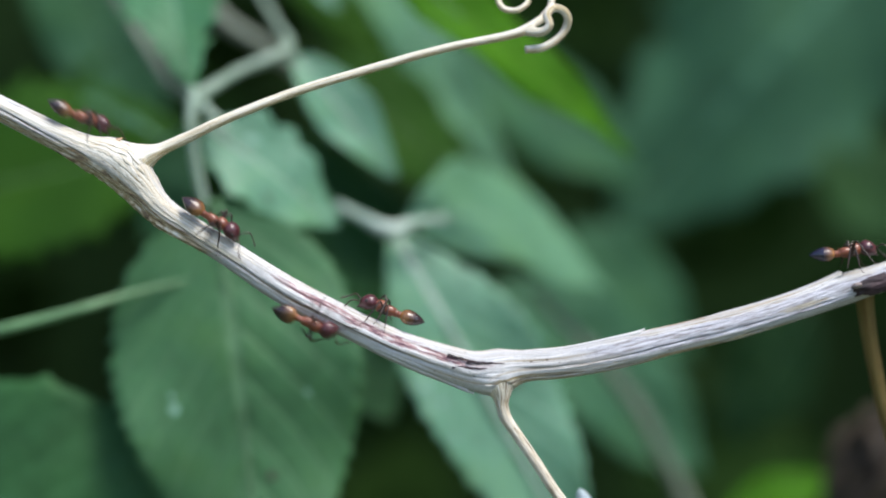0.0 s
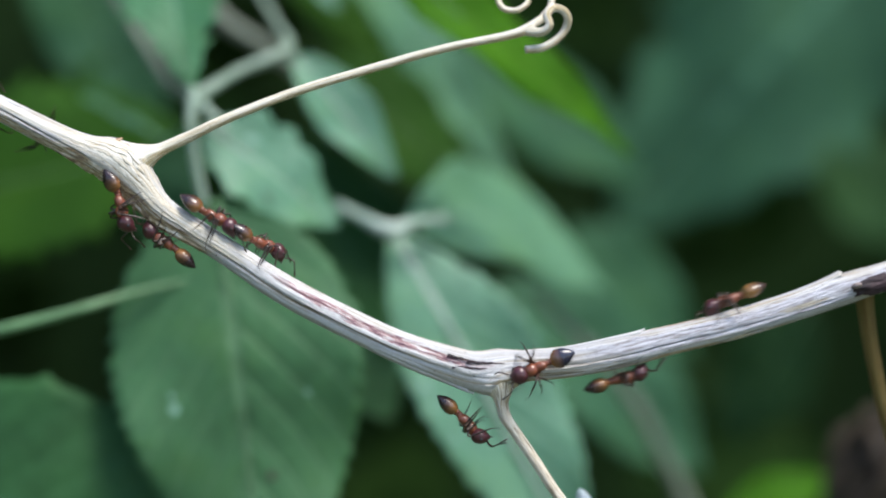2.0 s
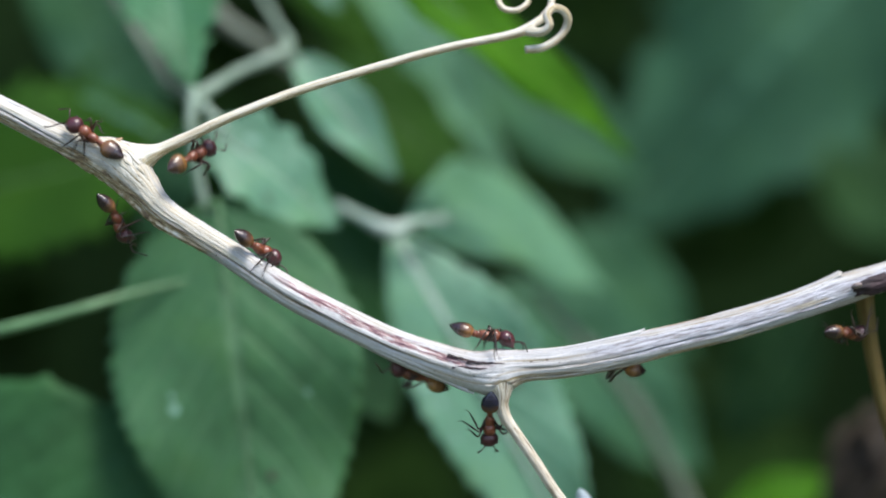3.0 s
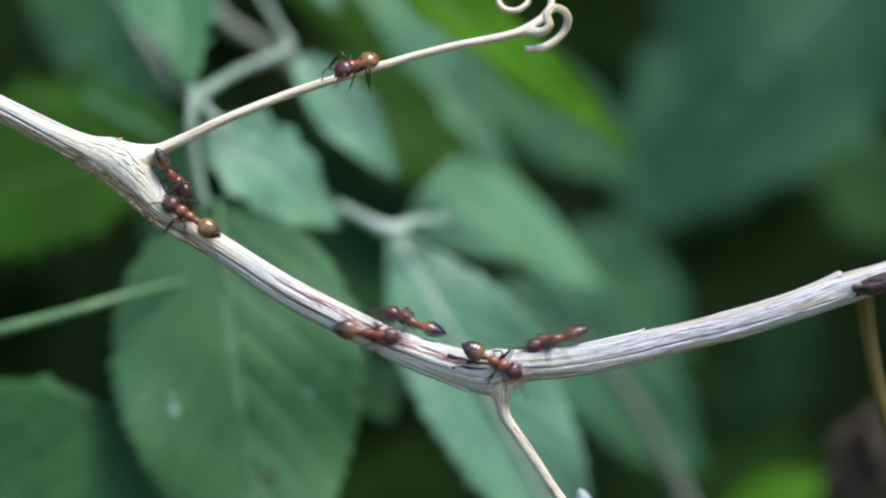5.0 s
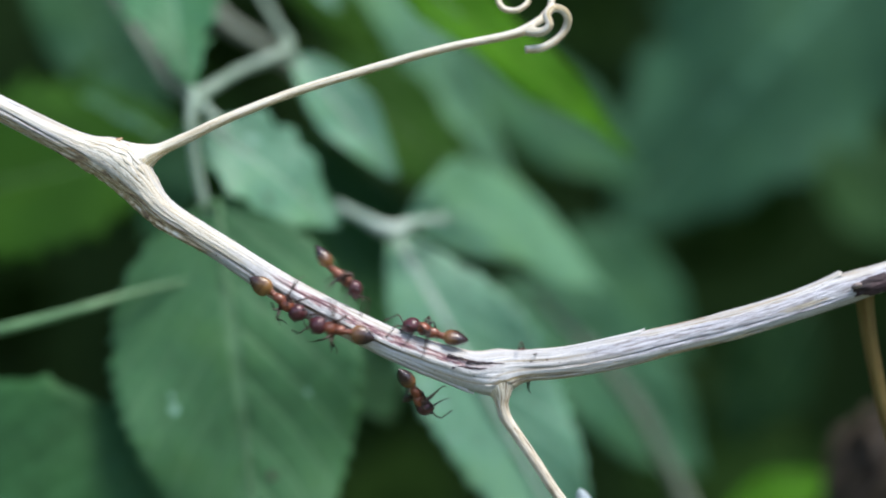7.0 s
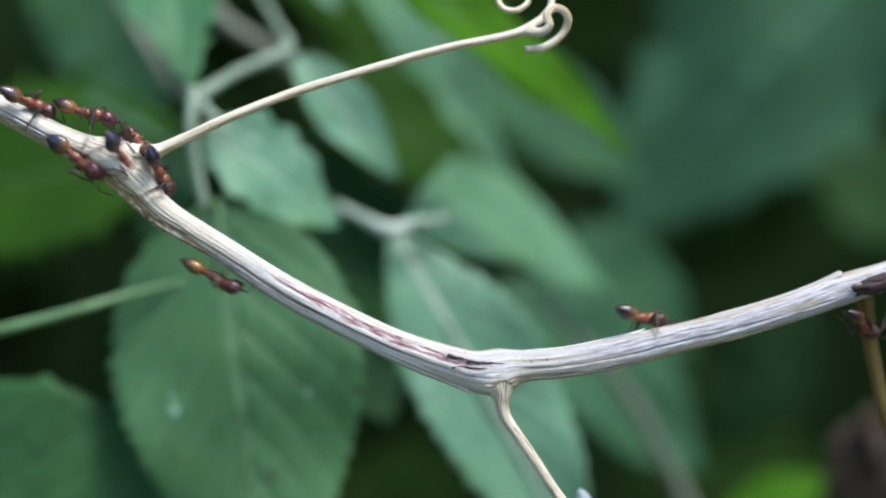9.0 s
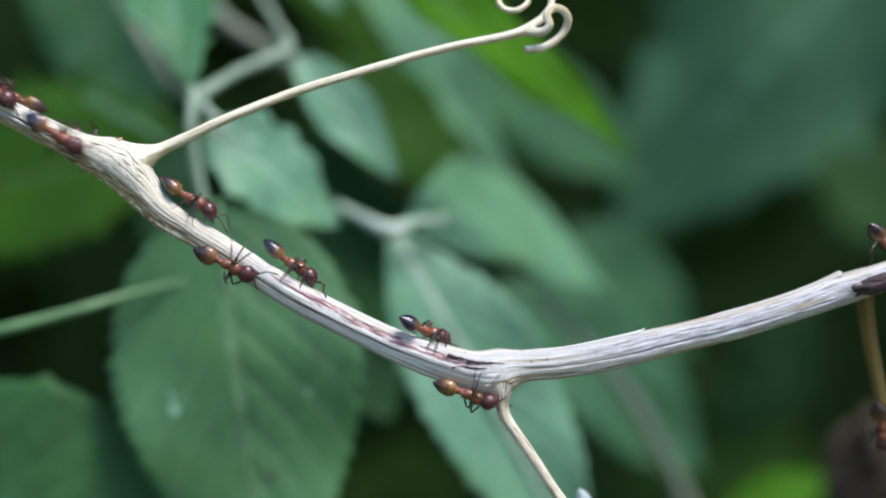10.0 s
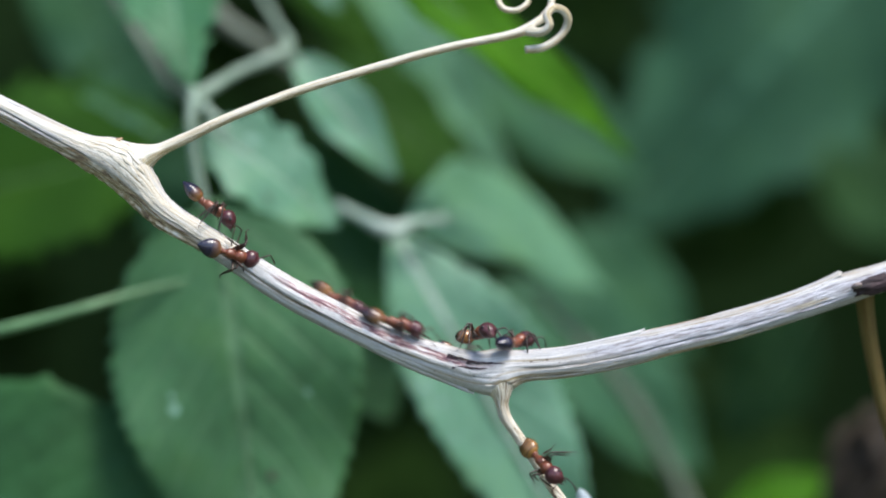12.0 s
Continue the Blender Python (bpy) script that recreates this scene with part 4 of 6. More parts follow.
def build_ant(kind, raised):
    ant = new("ant")
    off = 0.31
    part("thorax", joined(ball(0.44 + off, 0, 0.06, 0.33, 0.305, 0.30, -8), ball(0.03 + off, 0, 0.0, 0.38, 0.235, 0.25, 12),
                          ball(0.66 + off, 0, 0.02, 0.13, 0.12, 0.12),
                          cone(-0.22 + off, 0.13, 0.17, 0.26, 0.04, -50, -18), cone(-0.22 + off, -0.13, 0.17, 0.26, 0.04, -50, 18)), RED, ant)
    part("waist", joined(ball(-0.33 + off, 0, 0.0, 0.17, 0.13, 0.17, 12), ball(-0.50 + off, 0, 0.01, 0.14, 0.165, 0.17)), RED, ant, "two-knotted waist")
    g = part("gaster", gaster_mesh(kind), None, ant, "glossy pointed gaster")
    g.matrix_basis = mmpose((-0.53 + off) * K, 0, 0.02 * K, 0, raised, 0)
    head = part("head", joined(ball(0, 0, 0, 0.43, 0.42, 0.36, 0, -0.12), ball(0.28, 0, -0.05, 0.2, 0.25, 0.17)), HEADC, ant, "dark red rounded head")
    head.matrix_basis = mmpose((1.02 + off) * K, 0, 0.02 * K, 0, 32, 0)
    for s in (1, -1):
        part("eye", ball(0.05, 0.36 * s, 0.14, 0.085, 0.06, 0.085), EYE, head, "small black eye")
        part("mandible", cone(0.52, 0.09 * s, -0.10, 0.24, 0.06, 90, -25 * s), LEG, head)
        a = part("antenna", feeler_mesh(s), LEG, head, "elbowed thin antenna")
        a.matrix_basis = mmpose(0.34 * K, 0.13 * s * K, 0.10 * K, 0, -20, 0)
    for s in (1, -1):
        for x, yaw, size in ((0.50, 42, 1.0), (0.22, -6, 1.05), (0.02, -46, 1.3)):
            leg = part("leg", limb_mesh(s, size, False), LEG, ant, "thin dark jointed leg")
            part("shin", limb_mesh(s, size, True), LEG, leg)
            leg.matrix_basis = mmpose((x + off) * K, 0.13 * s * K, -0.12 * K, 0, 0, yaw * s)
    return tagged(ant, ANT_KINDS[kind][0], "ant", "ants on the stem")


def ant_pose(x, y, z, heading, tilt, lean):
    """heading: degrees of the way it faces, in the upright plane; tilt: away from the viewer; lean: turn of its back about its own length."""
    h, t = radians(heading), radians(tilt)
    f = Vector((math.cos(h) * math.cos(t), math.sin(t), math.sin(h) * math.cos(t)))
    ref = Vector((-math.sin(h), 0, math.cos(h)))
    ref = (ref - f * ref.dot(f)).normalized()
    up = ref * math.cos(radians(lean)) + f.cross(ref) * math.sin(radians(lean))
    m = Matrix((f, up.cross(f), up)).transposed().to_4x4()
    m.translation = Vector((x, y, z)) * MM
    return m


# kind and lift of the gaster, ant by ant
first, ants = {}, []
for key in [(2, 8), (2, 6), (2, 0), (2, 4), (0, 6), (2, 4), (2, 14), (2, 4), (1, 8), (1, 0), (0, 6), (2, 0), (0, 8), (1, 0), (0, 4), (0, 10), (0, 10)]:
    if key not in first:
        first[key] = build_ant(*key)
        ants.append(first[key])
    else:
        ants.append(copy_thing(first[key], Matrix.Identity(4)))


def crawl(ant, rows):
    """Sends one ant along its rows: seconds, place in mm, heading, tilt, lean. The legs step as far as the body goes."""
    walk(ant, [(t, ant_pose(*r)) for t, *r in rows])
    times = [r[0] for r in rows]
    places = np.array([r[1:4] for r in rows])
    gone = np.concatenate([[0], np.cumsum(np.linalg.norm(np.diff(places, axis=0), axis=1))])
    seen = [t for t, p in zip(times, places) if abs(p[0]) < 27 and abs(p[2]) < 17]
    start, stop = max(0, min(seen) - 0.3), min(12, max(seen) + 0.3)
    ticks = [0.0] + [k / 15 for k in range(181) if start <= k / 15 <= stop and 0 < k < 180] + [12.0]
    legs = sorted((o for o in ant.children if o.name.startswith("leg")), key=lambda o: (o.matrix_basis.translation.y, o.matrix_basis.translation.x))
    for i, leg in enumerate(legs):
        base, side = leg.matrix_basis.copy(), 1 if i > 2 else -1
        out = []
        for t in ticks:
            a = (float(np.interp(t, times, gone)) / 3.0 + (i % 2) * 0.5) * 2 * math.pi
            out.append((t, base @ pose(0, 0, 0, max(0, math.cos(a)) * 14 * side, 0, 20 * math.sin(a) * side)))
        walk(leg, out)
    rng = random.Random(len(rows))
    for head in (o for o in ant.children if o.name.startswith("head")):
        for feeler in (o for o in head.children if o.name.startswith("antenna")):
            base = feeler.matrix_basis.copy()
            walk(feeler, [(t, base @ pose(0, 0, 0, rng.uniform(-12, 12), rng.uniform(-22, 18), rng.uniform(-18, 18))) for t in np.arange(0, 12.01, 0.25)])



def motions():
    crawl(ants[0], [(0, -19.94, 0.00, 7.27, -19, 27, 9), (0.1, -18.11, -1.26, 5.45, -26, 0, 53), (0.2, -17.23, -1.39, 4.75, -34, 0, 75), (0.3, -15.73, -1.12, 4.15, -41, 0, 53), (0.4, -14.44, -0.87, 3.02, -49, 0, 43), (0.5, -14.01, -0.50, 2.85, -44, 0, 23), (0.6, -14.19, -1.09, 2.36, -59, 0, 63), (0.7, -14.51, -1.19, 2.42, -66, 35, 65), (0.8, -14.38, -0.85, 2.99, -42, 39, 35), (0.9, -13.85, 0.00, 2.97, -34, 0, 7), (1, -13.74, 0.00, 3.03, -29, 0, 7), (1.1, -13.64, 0.00, 2.83, -26, 0, 7), (1.2, -12.83, 0.00, 2.22, -30, 0, 7), (1.3, -11.60, 0.00, 1.38, -33, 26, 7), (1.4, -8.83, 0.00, -0.20, -35, 0, 7), (1.5, -8.08, 0.00, -0.58, -34, 0, 7), (1.6, -8.46, 0.00, -0.58, -30, 0, 7), (1.7, -9.31, 0.00, -0.32, -28, 26, 9), (1.8, -9.69, 0.00, 0.03, -28, 31, 9), (2, -10.22, 0.00, 0.46, -28, 29, 9), (2.1, -10.03, 0.00, 0.52, -28, 29, 9), (2.2, -9.54, 0.00, 0.23, -31, 28, 8), (2.3, -8.69, 0.00, -0.24, -33, 0, 7), (2.4, -6.77, 0.00, -0.96, -27, 0, 7), (2.5, -4.56, 0.00, -2.34, -29, 0, 7), (2.6, -3.05, 0.00, -3.17, -30, 0, 7), (2.7, -0.61, 0.00, -3.96, -18, 0, 7), (2.8, 0.77, 0.00, -4.35, -13, 0, 7), (3, 1.90, 0.00, -4.62, -10, 0, 7), (3.2, 2.20, -0.94, -5.32, -33, 0, 43), (3.6, 3.67, -1.00, -5.42, -20, 0, 46), (4.2, 3.67, -0.87, -5.32, -9, 27, 30), (4.8, 4.06, -0.69, -5.20, -0, 0, 29), (4.9, 3.37, -0.66, -5.20, -0, 0, 27), (5, 2.40, -1.40, -5.85, -26, 0, 67), (5.1, 1.87, -1.47, -5.92, -48, 36, 64), (5.2, 1.46, -1.57, -6.29, -69, 40, 87), (5.3, 1.16, -1.44, -7.00, -62, 43, 106), (5.4, 1.36, -1.30, -7.32, -38, 42, 124), (5.5, 2.17, 0.00, -8.59, -24, 43, 161), (5.6, 3.17, 0.00, -8.49, -4, 33, 170), (5.7, 3.78, 0.00, -8.49, 3, 0, 173), (5.8, 5.77, 0.00, -7.88, 7, 0, 173), (5.9, 7.59, 0.00, -7.74, 11, 0, 173), (6, 8.46, 0.00, -7.29, 11, 0, 173), (6.1, 8.28, 0.69, -7.06, 19, -26, -154), (6.2, 7.38, 1.06, -6.93, 55, -37, -139), (6.233, 7.05, 1.16, -6.73, 94, -25, -123), (6.267, 6.72, 1.26, -6.53, 132, -26, -104), (6.3, 6.39, 1.36, -6.33, 171, -37, -87), (6.4, 4.61, 1.39, -6.26, 167, -18, -100), (6.5, 2.40, 1.25, -5.85, 173, -28, -147), (6.533, 1.90, 0.60, -5.30, 177, 4, -165), (6.6, 1.41, 0.00, -4.87, 171, 36, 176), (6.7, 0.82, -0.20, -4.81, 173, 30, 176), (6.8, 0.84, -0.55, -4.89, 164, 0, 159), (6.9, 0.23, -0.53, -4.75, 165, 0, 160), (7, -0.23, -0.53, -4.63, 162, 0, 159), (7.1, -1.15, 0.00, -4.13, 163, 31, 174), (7.2, -1.22, 0.00, -3.89, 160, 0, 173), (7.6, -5.17, 0.00, -2.34, 153, 0, 173), (8.1, -9.61, 0.00, 0.03, 149, 0, 173), (8.5, -13.68, -0.45, 2.62, 142, 0, 159), (8.667, -14.81, -0.53, 3.71, 123, 24, 150), (8.8, -15.94, -0.61, 4.81, 93, 43, 127), (9, -16.35, 0.00, 5.51, 138, 43, 173), (9.2, -16.71, 0.00, 6.06, 136, 43, 171), (9.4, -17.19, 0.00, 6.15, 155, 43, -180), (9.467, -17.46, 0.22, 6.12, 164, 6, -173), (9.5, -17.73, 0.44, 6.09, 169, -32, -171), (9.7, -19.08, 1.05, 6.11, 159, -21, -130), (10, -23.13, 0.83, 8.14, 153, 0, -137), (10.2, -26.54, 0.13, 9.94, 153, 0, -172), (10.4, -29.95, -0.57, 11.75, 153, 0, 152), (12, -36.59, -0.70, 15.12, 153, 0, 144)])
    crawl(ants[1], [(0, -12.69, -0.69, 1.78, -32, 0, 34), (0.1, -11.52, -0.69, 0.94, -40, 31, 28), (0.2, -9.28, 0.00, -0.18, -28, 0, 7), (0.3, -9.30, -0.20, -0.34, -29, 0, 9), (0.4, -9.67, -0.80, -0.38, -35, 0, 40), (0.5, -9.65, -1.16, -0.92, -53, 0, 68), (0.6, -10.29, -1.24, -1.30, -83, 30, 96), (0.7, -10.35, -1.24, -0.86, -115, 37, 89), (0.8, -10.75, -1.20, -0.41, -159, 43, 104), (0.9, -11.17, -1.16, 0.00, 174, 29, 111), (1, -12.06, -1.23, 0.12, 175, 28, 89), (1.1, -13.33, -0.97, 0.08, 165, 33, 53), (1.2, -14.57, 0.00, 0.24, 150, 36, 9), (1.3, -15.14, 0.00, 0.34, 157, 36, 12), (1.5, -15.28, 0.00, 0.31, 158, 36, 13), (1.6, -14.97, 0.00, 0.20, 163, 0, 7), (1.8, -14.66, 0.00, 0.12, 159, 0, 7), (1.9, -14.72, 0.00, 0.21, 148, 0, 7), (2, -14.60, 0.00, 0.09, 143, 0, 7), (2.1, -14.57, -0.50, 0.44, 126, 35, 10), (2.2, -15.03, -0.59, 0.82, 121, 31, 16), (2.3, -15.29, -1.17, 1.84, 120, 34, 60), (2.4, -15.21, -1.27, 3.08, 117, 29, 103), (2.5, -14.94, -0.96, 3.50, 115, 29, 131), (2.6, -15.01, -1.12, 3.28, 116, 33, 122), (2.7, -15.62, -1.36, 3.09, 128, 29, 97), (2.8, -16.29, -1.39, 3.83, 141, 0, 100), (2.9, -17.80, -1.37, 5.10, 152, 34, 108), (3, -18.46, -1.17, 5.73, 145, 0, 120), (3.067, -18.63, -0.59, 6.22, 141, 20, 143), (3.1, -18.80, 0.00, 6.72, 146, 40, 169), (3.2, -19.04, 0.00, 6.73, 148, 43, 170), (3.6, -19.67, -0.23, 6.90, 158, 31, 173), (4.2, -22.32, 0.00, 8.45, 156, 0, 173), (4.8, -24.20, -0.34, 9.00, 155, 0, 163), (5.2, -28.74, -0.52, 11.14, 153, 0, 154), (5.7, -30.85, -0.60, 12.21, 153, 0, 150), (5.867, -30.99, -0.40, 12.54, 162, 34, 175), (6.033, -31.13, -0.20, 12.87, -158, 56, -135), (6.2, -31.27, 0.00, 13.19, -107, 43, -73), (6.367, -31.13, -0.20, 12.87, -67, 45, -26), (6.533, -30.99, -0.40, 12.54, -39, 26, 9), (6.7, -30.85, -0.60, 12.21, -27, 0, 30), (8.2, -27.22, -0.52, 10.37, -27, 0, 26), (8.8, -21.12, 0.00, 8.08, -15, 0, 7), (8.9, -20.28, 0.00, 7.73, -17, 27, 10), (9, -19.62, 0.00, 7.44, -16, 0, 7), (9.2, -19.15, -0.39, 6.65, -23, 40, 14), (9.3, -18.21, -0.90, 5.99, -24, 32, 37), (9.4, -17.18, -1.09, 5.40, -25, 31, 47), (9.5, -16.41, -0.88, 5.01, -26, 0, 39), (9.6, -15.66, -0.56, 4.60, -29, 30, 25), (9.7, -15.47, -0.68, 4.38, -35, 0, 29), (9.8, -14.91, 0.00, 4.03, -26, 0, 7), (9.9, -14.27, 0.00, 3.21, -37, 0, 7), (10, -13.97, -0.24, 2.89, -32, 0, 11), (10.1, -13.12, -0.34, 2.26, -33, 0, 16), (10.2, -12.75, 0.00, 2.05, -31, 0, 7), (10.3, -12.21, 0.00, 1.87, -18, 0, 7), (10.4, -11.56, 0.00, 1.36, -15, 0, 7), (10.5, -11.51, 0.00, 1.19, -25, 0, 7), (10.8, -9.61, 0.00, 0.31, -18, 0, 7), (11, -9.57, 0.00, 0.46, -21, 0, 7), (11.2, -9.96, 0.00, 0.86, -9, 41, 23), (11.5, -9.83, 0.00, 0.72, -2, 0, 8), (11.6, -10.19, 0.00, 0.57, -20, 34, 14), (11.7, -10.13, 0.00, 0.38, -29, 31, 8), (11.733, -9.86, 0.22, 0.05, -33, 4, -7), (11.8, -9.58, 0.45, -0.28, -30, -23, -21), (12, -5.94, 0.75, -2.64, -26, -18, -34)])
    crawl(ants[2], [(0, -7.60, -1.03, -3.76, -21, 0, 128), (0.1, -6.10, -1.03, -4.68, -21, 0, 130), (0.2, -4.72, -1.09, -5.27, -26, 0, 127), (0.3, -4.20, -0.45, -6.06, -25, 0, 161), (0.4, -2.22, 0.00, -7.12, -23, 0, 173), (0.5, -1.74, 0.00, -7.56, -24, 0, 173), (0.6, -1.52, 0.00, -7.74, -26, 0, 173), (0.7, -1.65, 0.00, -8.14, -41, 0, 173), (0.8, -0.96, 0.00, -8.20, -29, 0, 173), (0.9, -0.96, 0.00, -8.49, -41, 27, 163), (1, -0.46, 0.00, -8.65, -36, 0, 173), (1.1, 0.26, 0.00, -8.51, -12, 0, 173), (1.2, 1.21, 0.00, -8.45, -4, 0, 173), (1.3, 1.99, 0.00, -8.53, 5, 0, 173), (1.4, 2.57, 0.00, -8.48, 9, 0, 173), (1.5, 2.98, 0.00, -8.69, 12, 0, 173), (1.6, 4.10, 0.00, -8.57, 8, 0, 173), (1.7, 4.93, 0.00, -8.11, 15, 0, 173), (1.8, 6.08, 0.00, -7.85, 17, 0, 173), (2, 9.17, 0.00, -7.13, 17, 0, 173), (2.2, 12.31, 0.15, -6.52, 20, 0, 173), (2.4, 15.53, 0.36, -5.47, 19, 0, 173), (2.5, 19.22, 0.67, -4.79, 28, 0, 173), (2.6, 20.80, 0.85, -4.29, 29, 0, 173), (2.8, 21.56, 0.94, -4.23, 9, 0, 173), (3, 21.83, 0.95, -4.53, -4, 43, 160), (3.2, 22.27, 0.98, -4.73, -24, 43, 143), (3.5, 23.15, 2.01, -5.43, -57, 27, 109), (3.8, 24.03, 3.03, -6.13, -75, 0, 90), (4.8, 25.51, 4.51, -10.70, -70, 0, 90), (5.6, 27.07, 5.56, -14.70, -70, 0, 87), (12, 27.26, 5.67, -15.04, -70, 0, 84)])
    crawl(ants[3], [(0, -2.57, 0.00, -3.49, 158, 0, 173), (0.1, -2.98, 0.00, -3.26, 156, 0, 173), (0.2, -4.61, 0.00, -2.37, 156, 0, 173), (0.3, -5.05, 0.00, -2.19, 157, 0, 173), (0.4, -5.27, 0.00, -2.17, 154, 0, 173), (0.5, -6.06, 0.00, -1.96, 164, 0, 173), (0.6, -6.81, 0.00, -1.78, 160, -17, -176), (0.8, -8.92, 0.80, -0.97, 147, 0, -141), (1, -10.85, 0.81, 0.26, 150, -17, -141), (1.3, -14.68, 1.12, 2.51, 135, -15, -119), (1.7, -18.68, 1.37, 5.23, 152, 0, -99), (2, -21.36, 1.24, 6.08, 156, 0, -83), (2.267, -25.36, 0.89, 8.75, 154, 0, -118), (2.5, -29.37, 0.53, 11.42, 153, 0, -153), (4, -33.41, 0.66, 13.46, 153, 0, -146), (4.267, -33.14, 0.54, 13.40, 177, -34, -179), (4.5, -32.87, 0.42, 13.33, -131, -41, 122), (4.667, -31.91, 0.47, 12.80, -79, -58, 57), (4.833, -30.95, 0.51, 12.27, -35, -36, -1), (5, -29.99, 0.56, 11.73, -27, 0, -28), (5.3, -26.06, 0.89, 9.06, -29, -8, -64), (5.6, -22.13, 1.22, 6.39, -27, -16, -101), (6, -16.19, 1.35, 2.90, -30, -17, -96), (6.2, -14.23, 1.24, 1.27, -34, -18, -97), (6.5, -7.41, 1.24, -3.61, -31, -20, -110), (6.6, -5.32, 1.27, -4.81, -29, -18, -112), (6.7, -3.30, 1.11, -6.08, -34, 0, -127), (6.8, -1.79, -0.86, -6.80, -35, 0, -172), (6.9, -1.74, 0.00, -7.18, -47, 30, 158), (7, -1.61, 0.00, -7.53, -60, 34, 147), (7.1, -0.54, 0.00, -7.73, -24, 32, 171), (7.2, 0.43, 0.00, -7.99, -20, 0, 173), (7.4, 3.70, 0.00, -8.16, 18, 0, 173), (7.7, 9.14, 0.00, -7.06, 16, 0, 173), (8.1, 15.31, 0.34, -5.50, 19, 0, 173), (8.5, 19.77, 0.73, -4.67, 13, 26, 171), (8.8, 22.39, 1.04, -3.91, -18, 43, 150), (9.2, 23.08, 2.34, -4.12, -56, 43, 134), (9.5, 23.55, 3.39, -6.62, -84, 37, 138), (9.7, 24.07, 3.74, -7.92, -78, 35, 128), (10.2, 25.31, 4.69, -11.20, -71, 32, 117), (11, 27.08, 5.61, -14.87, -68, 31, 90), (12, 27.27, 5.71, -15.21, -68, 31, 86)])
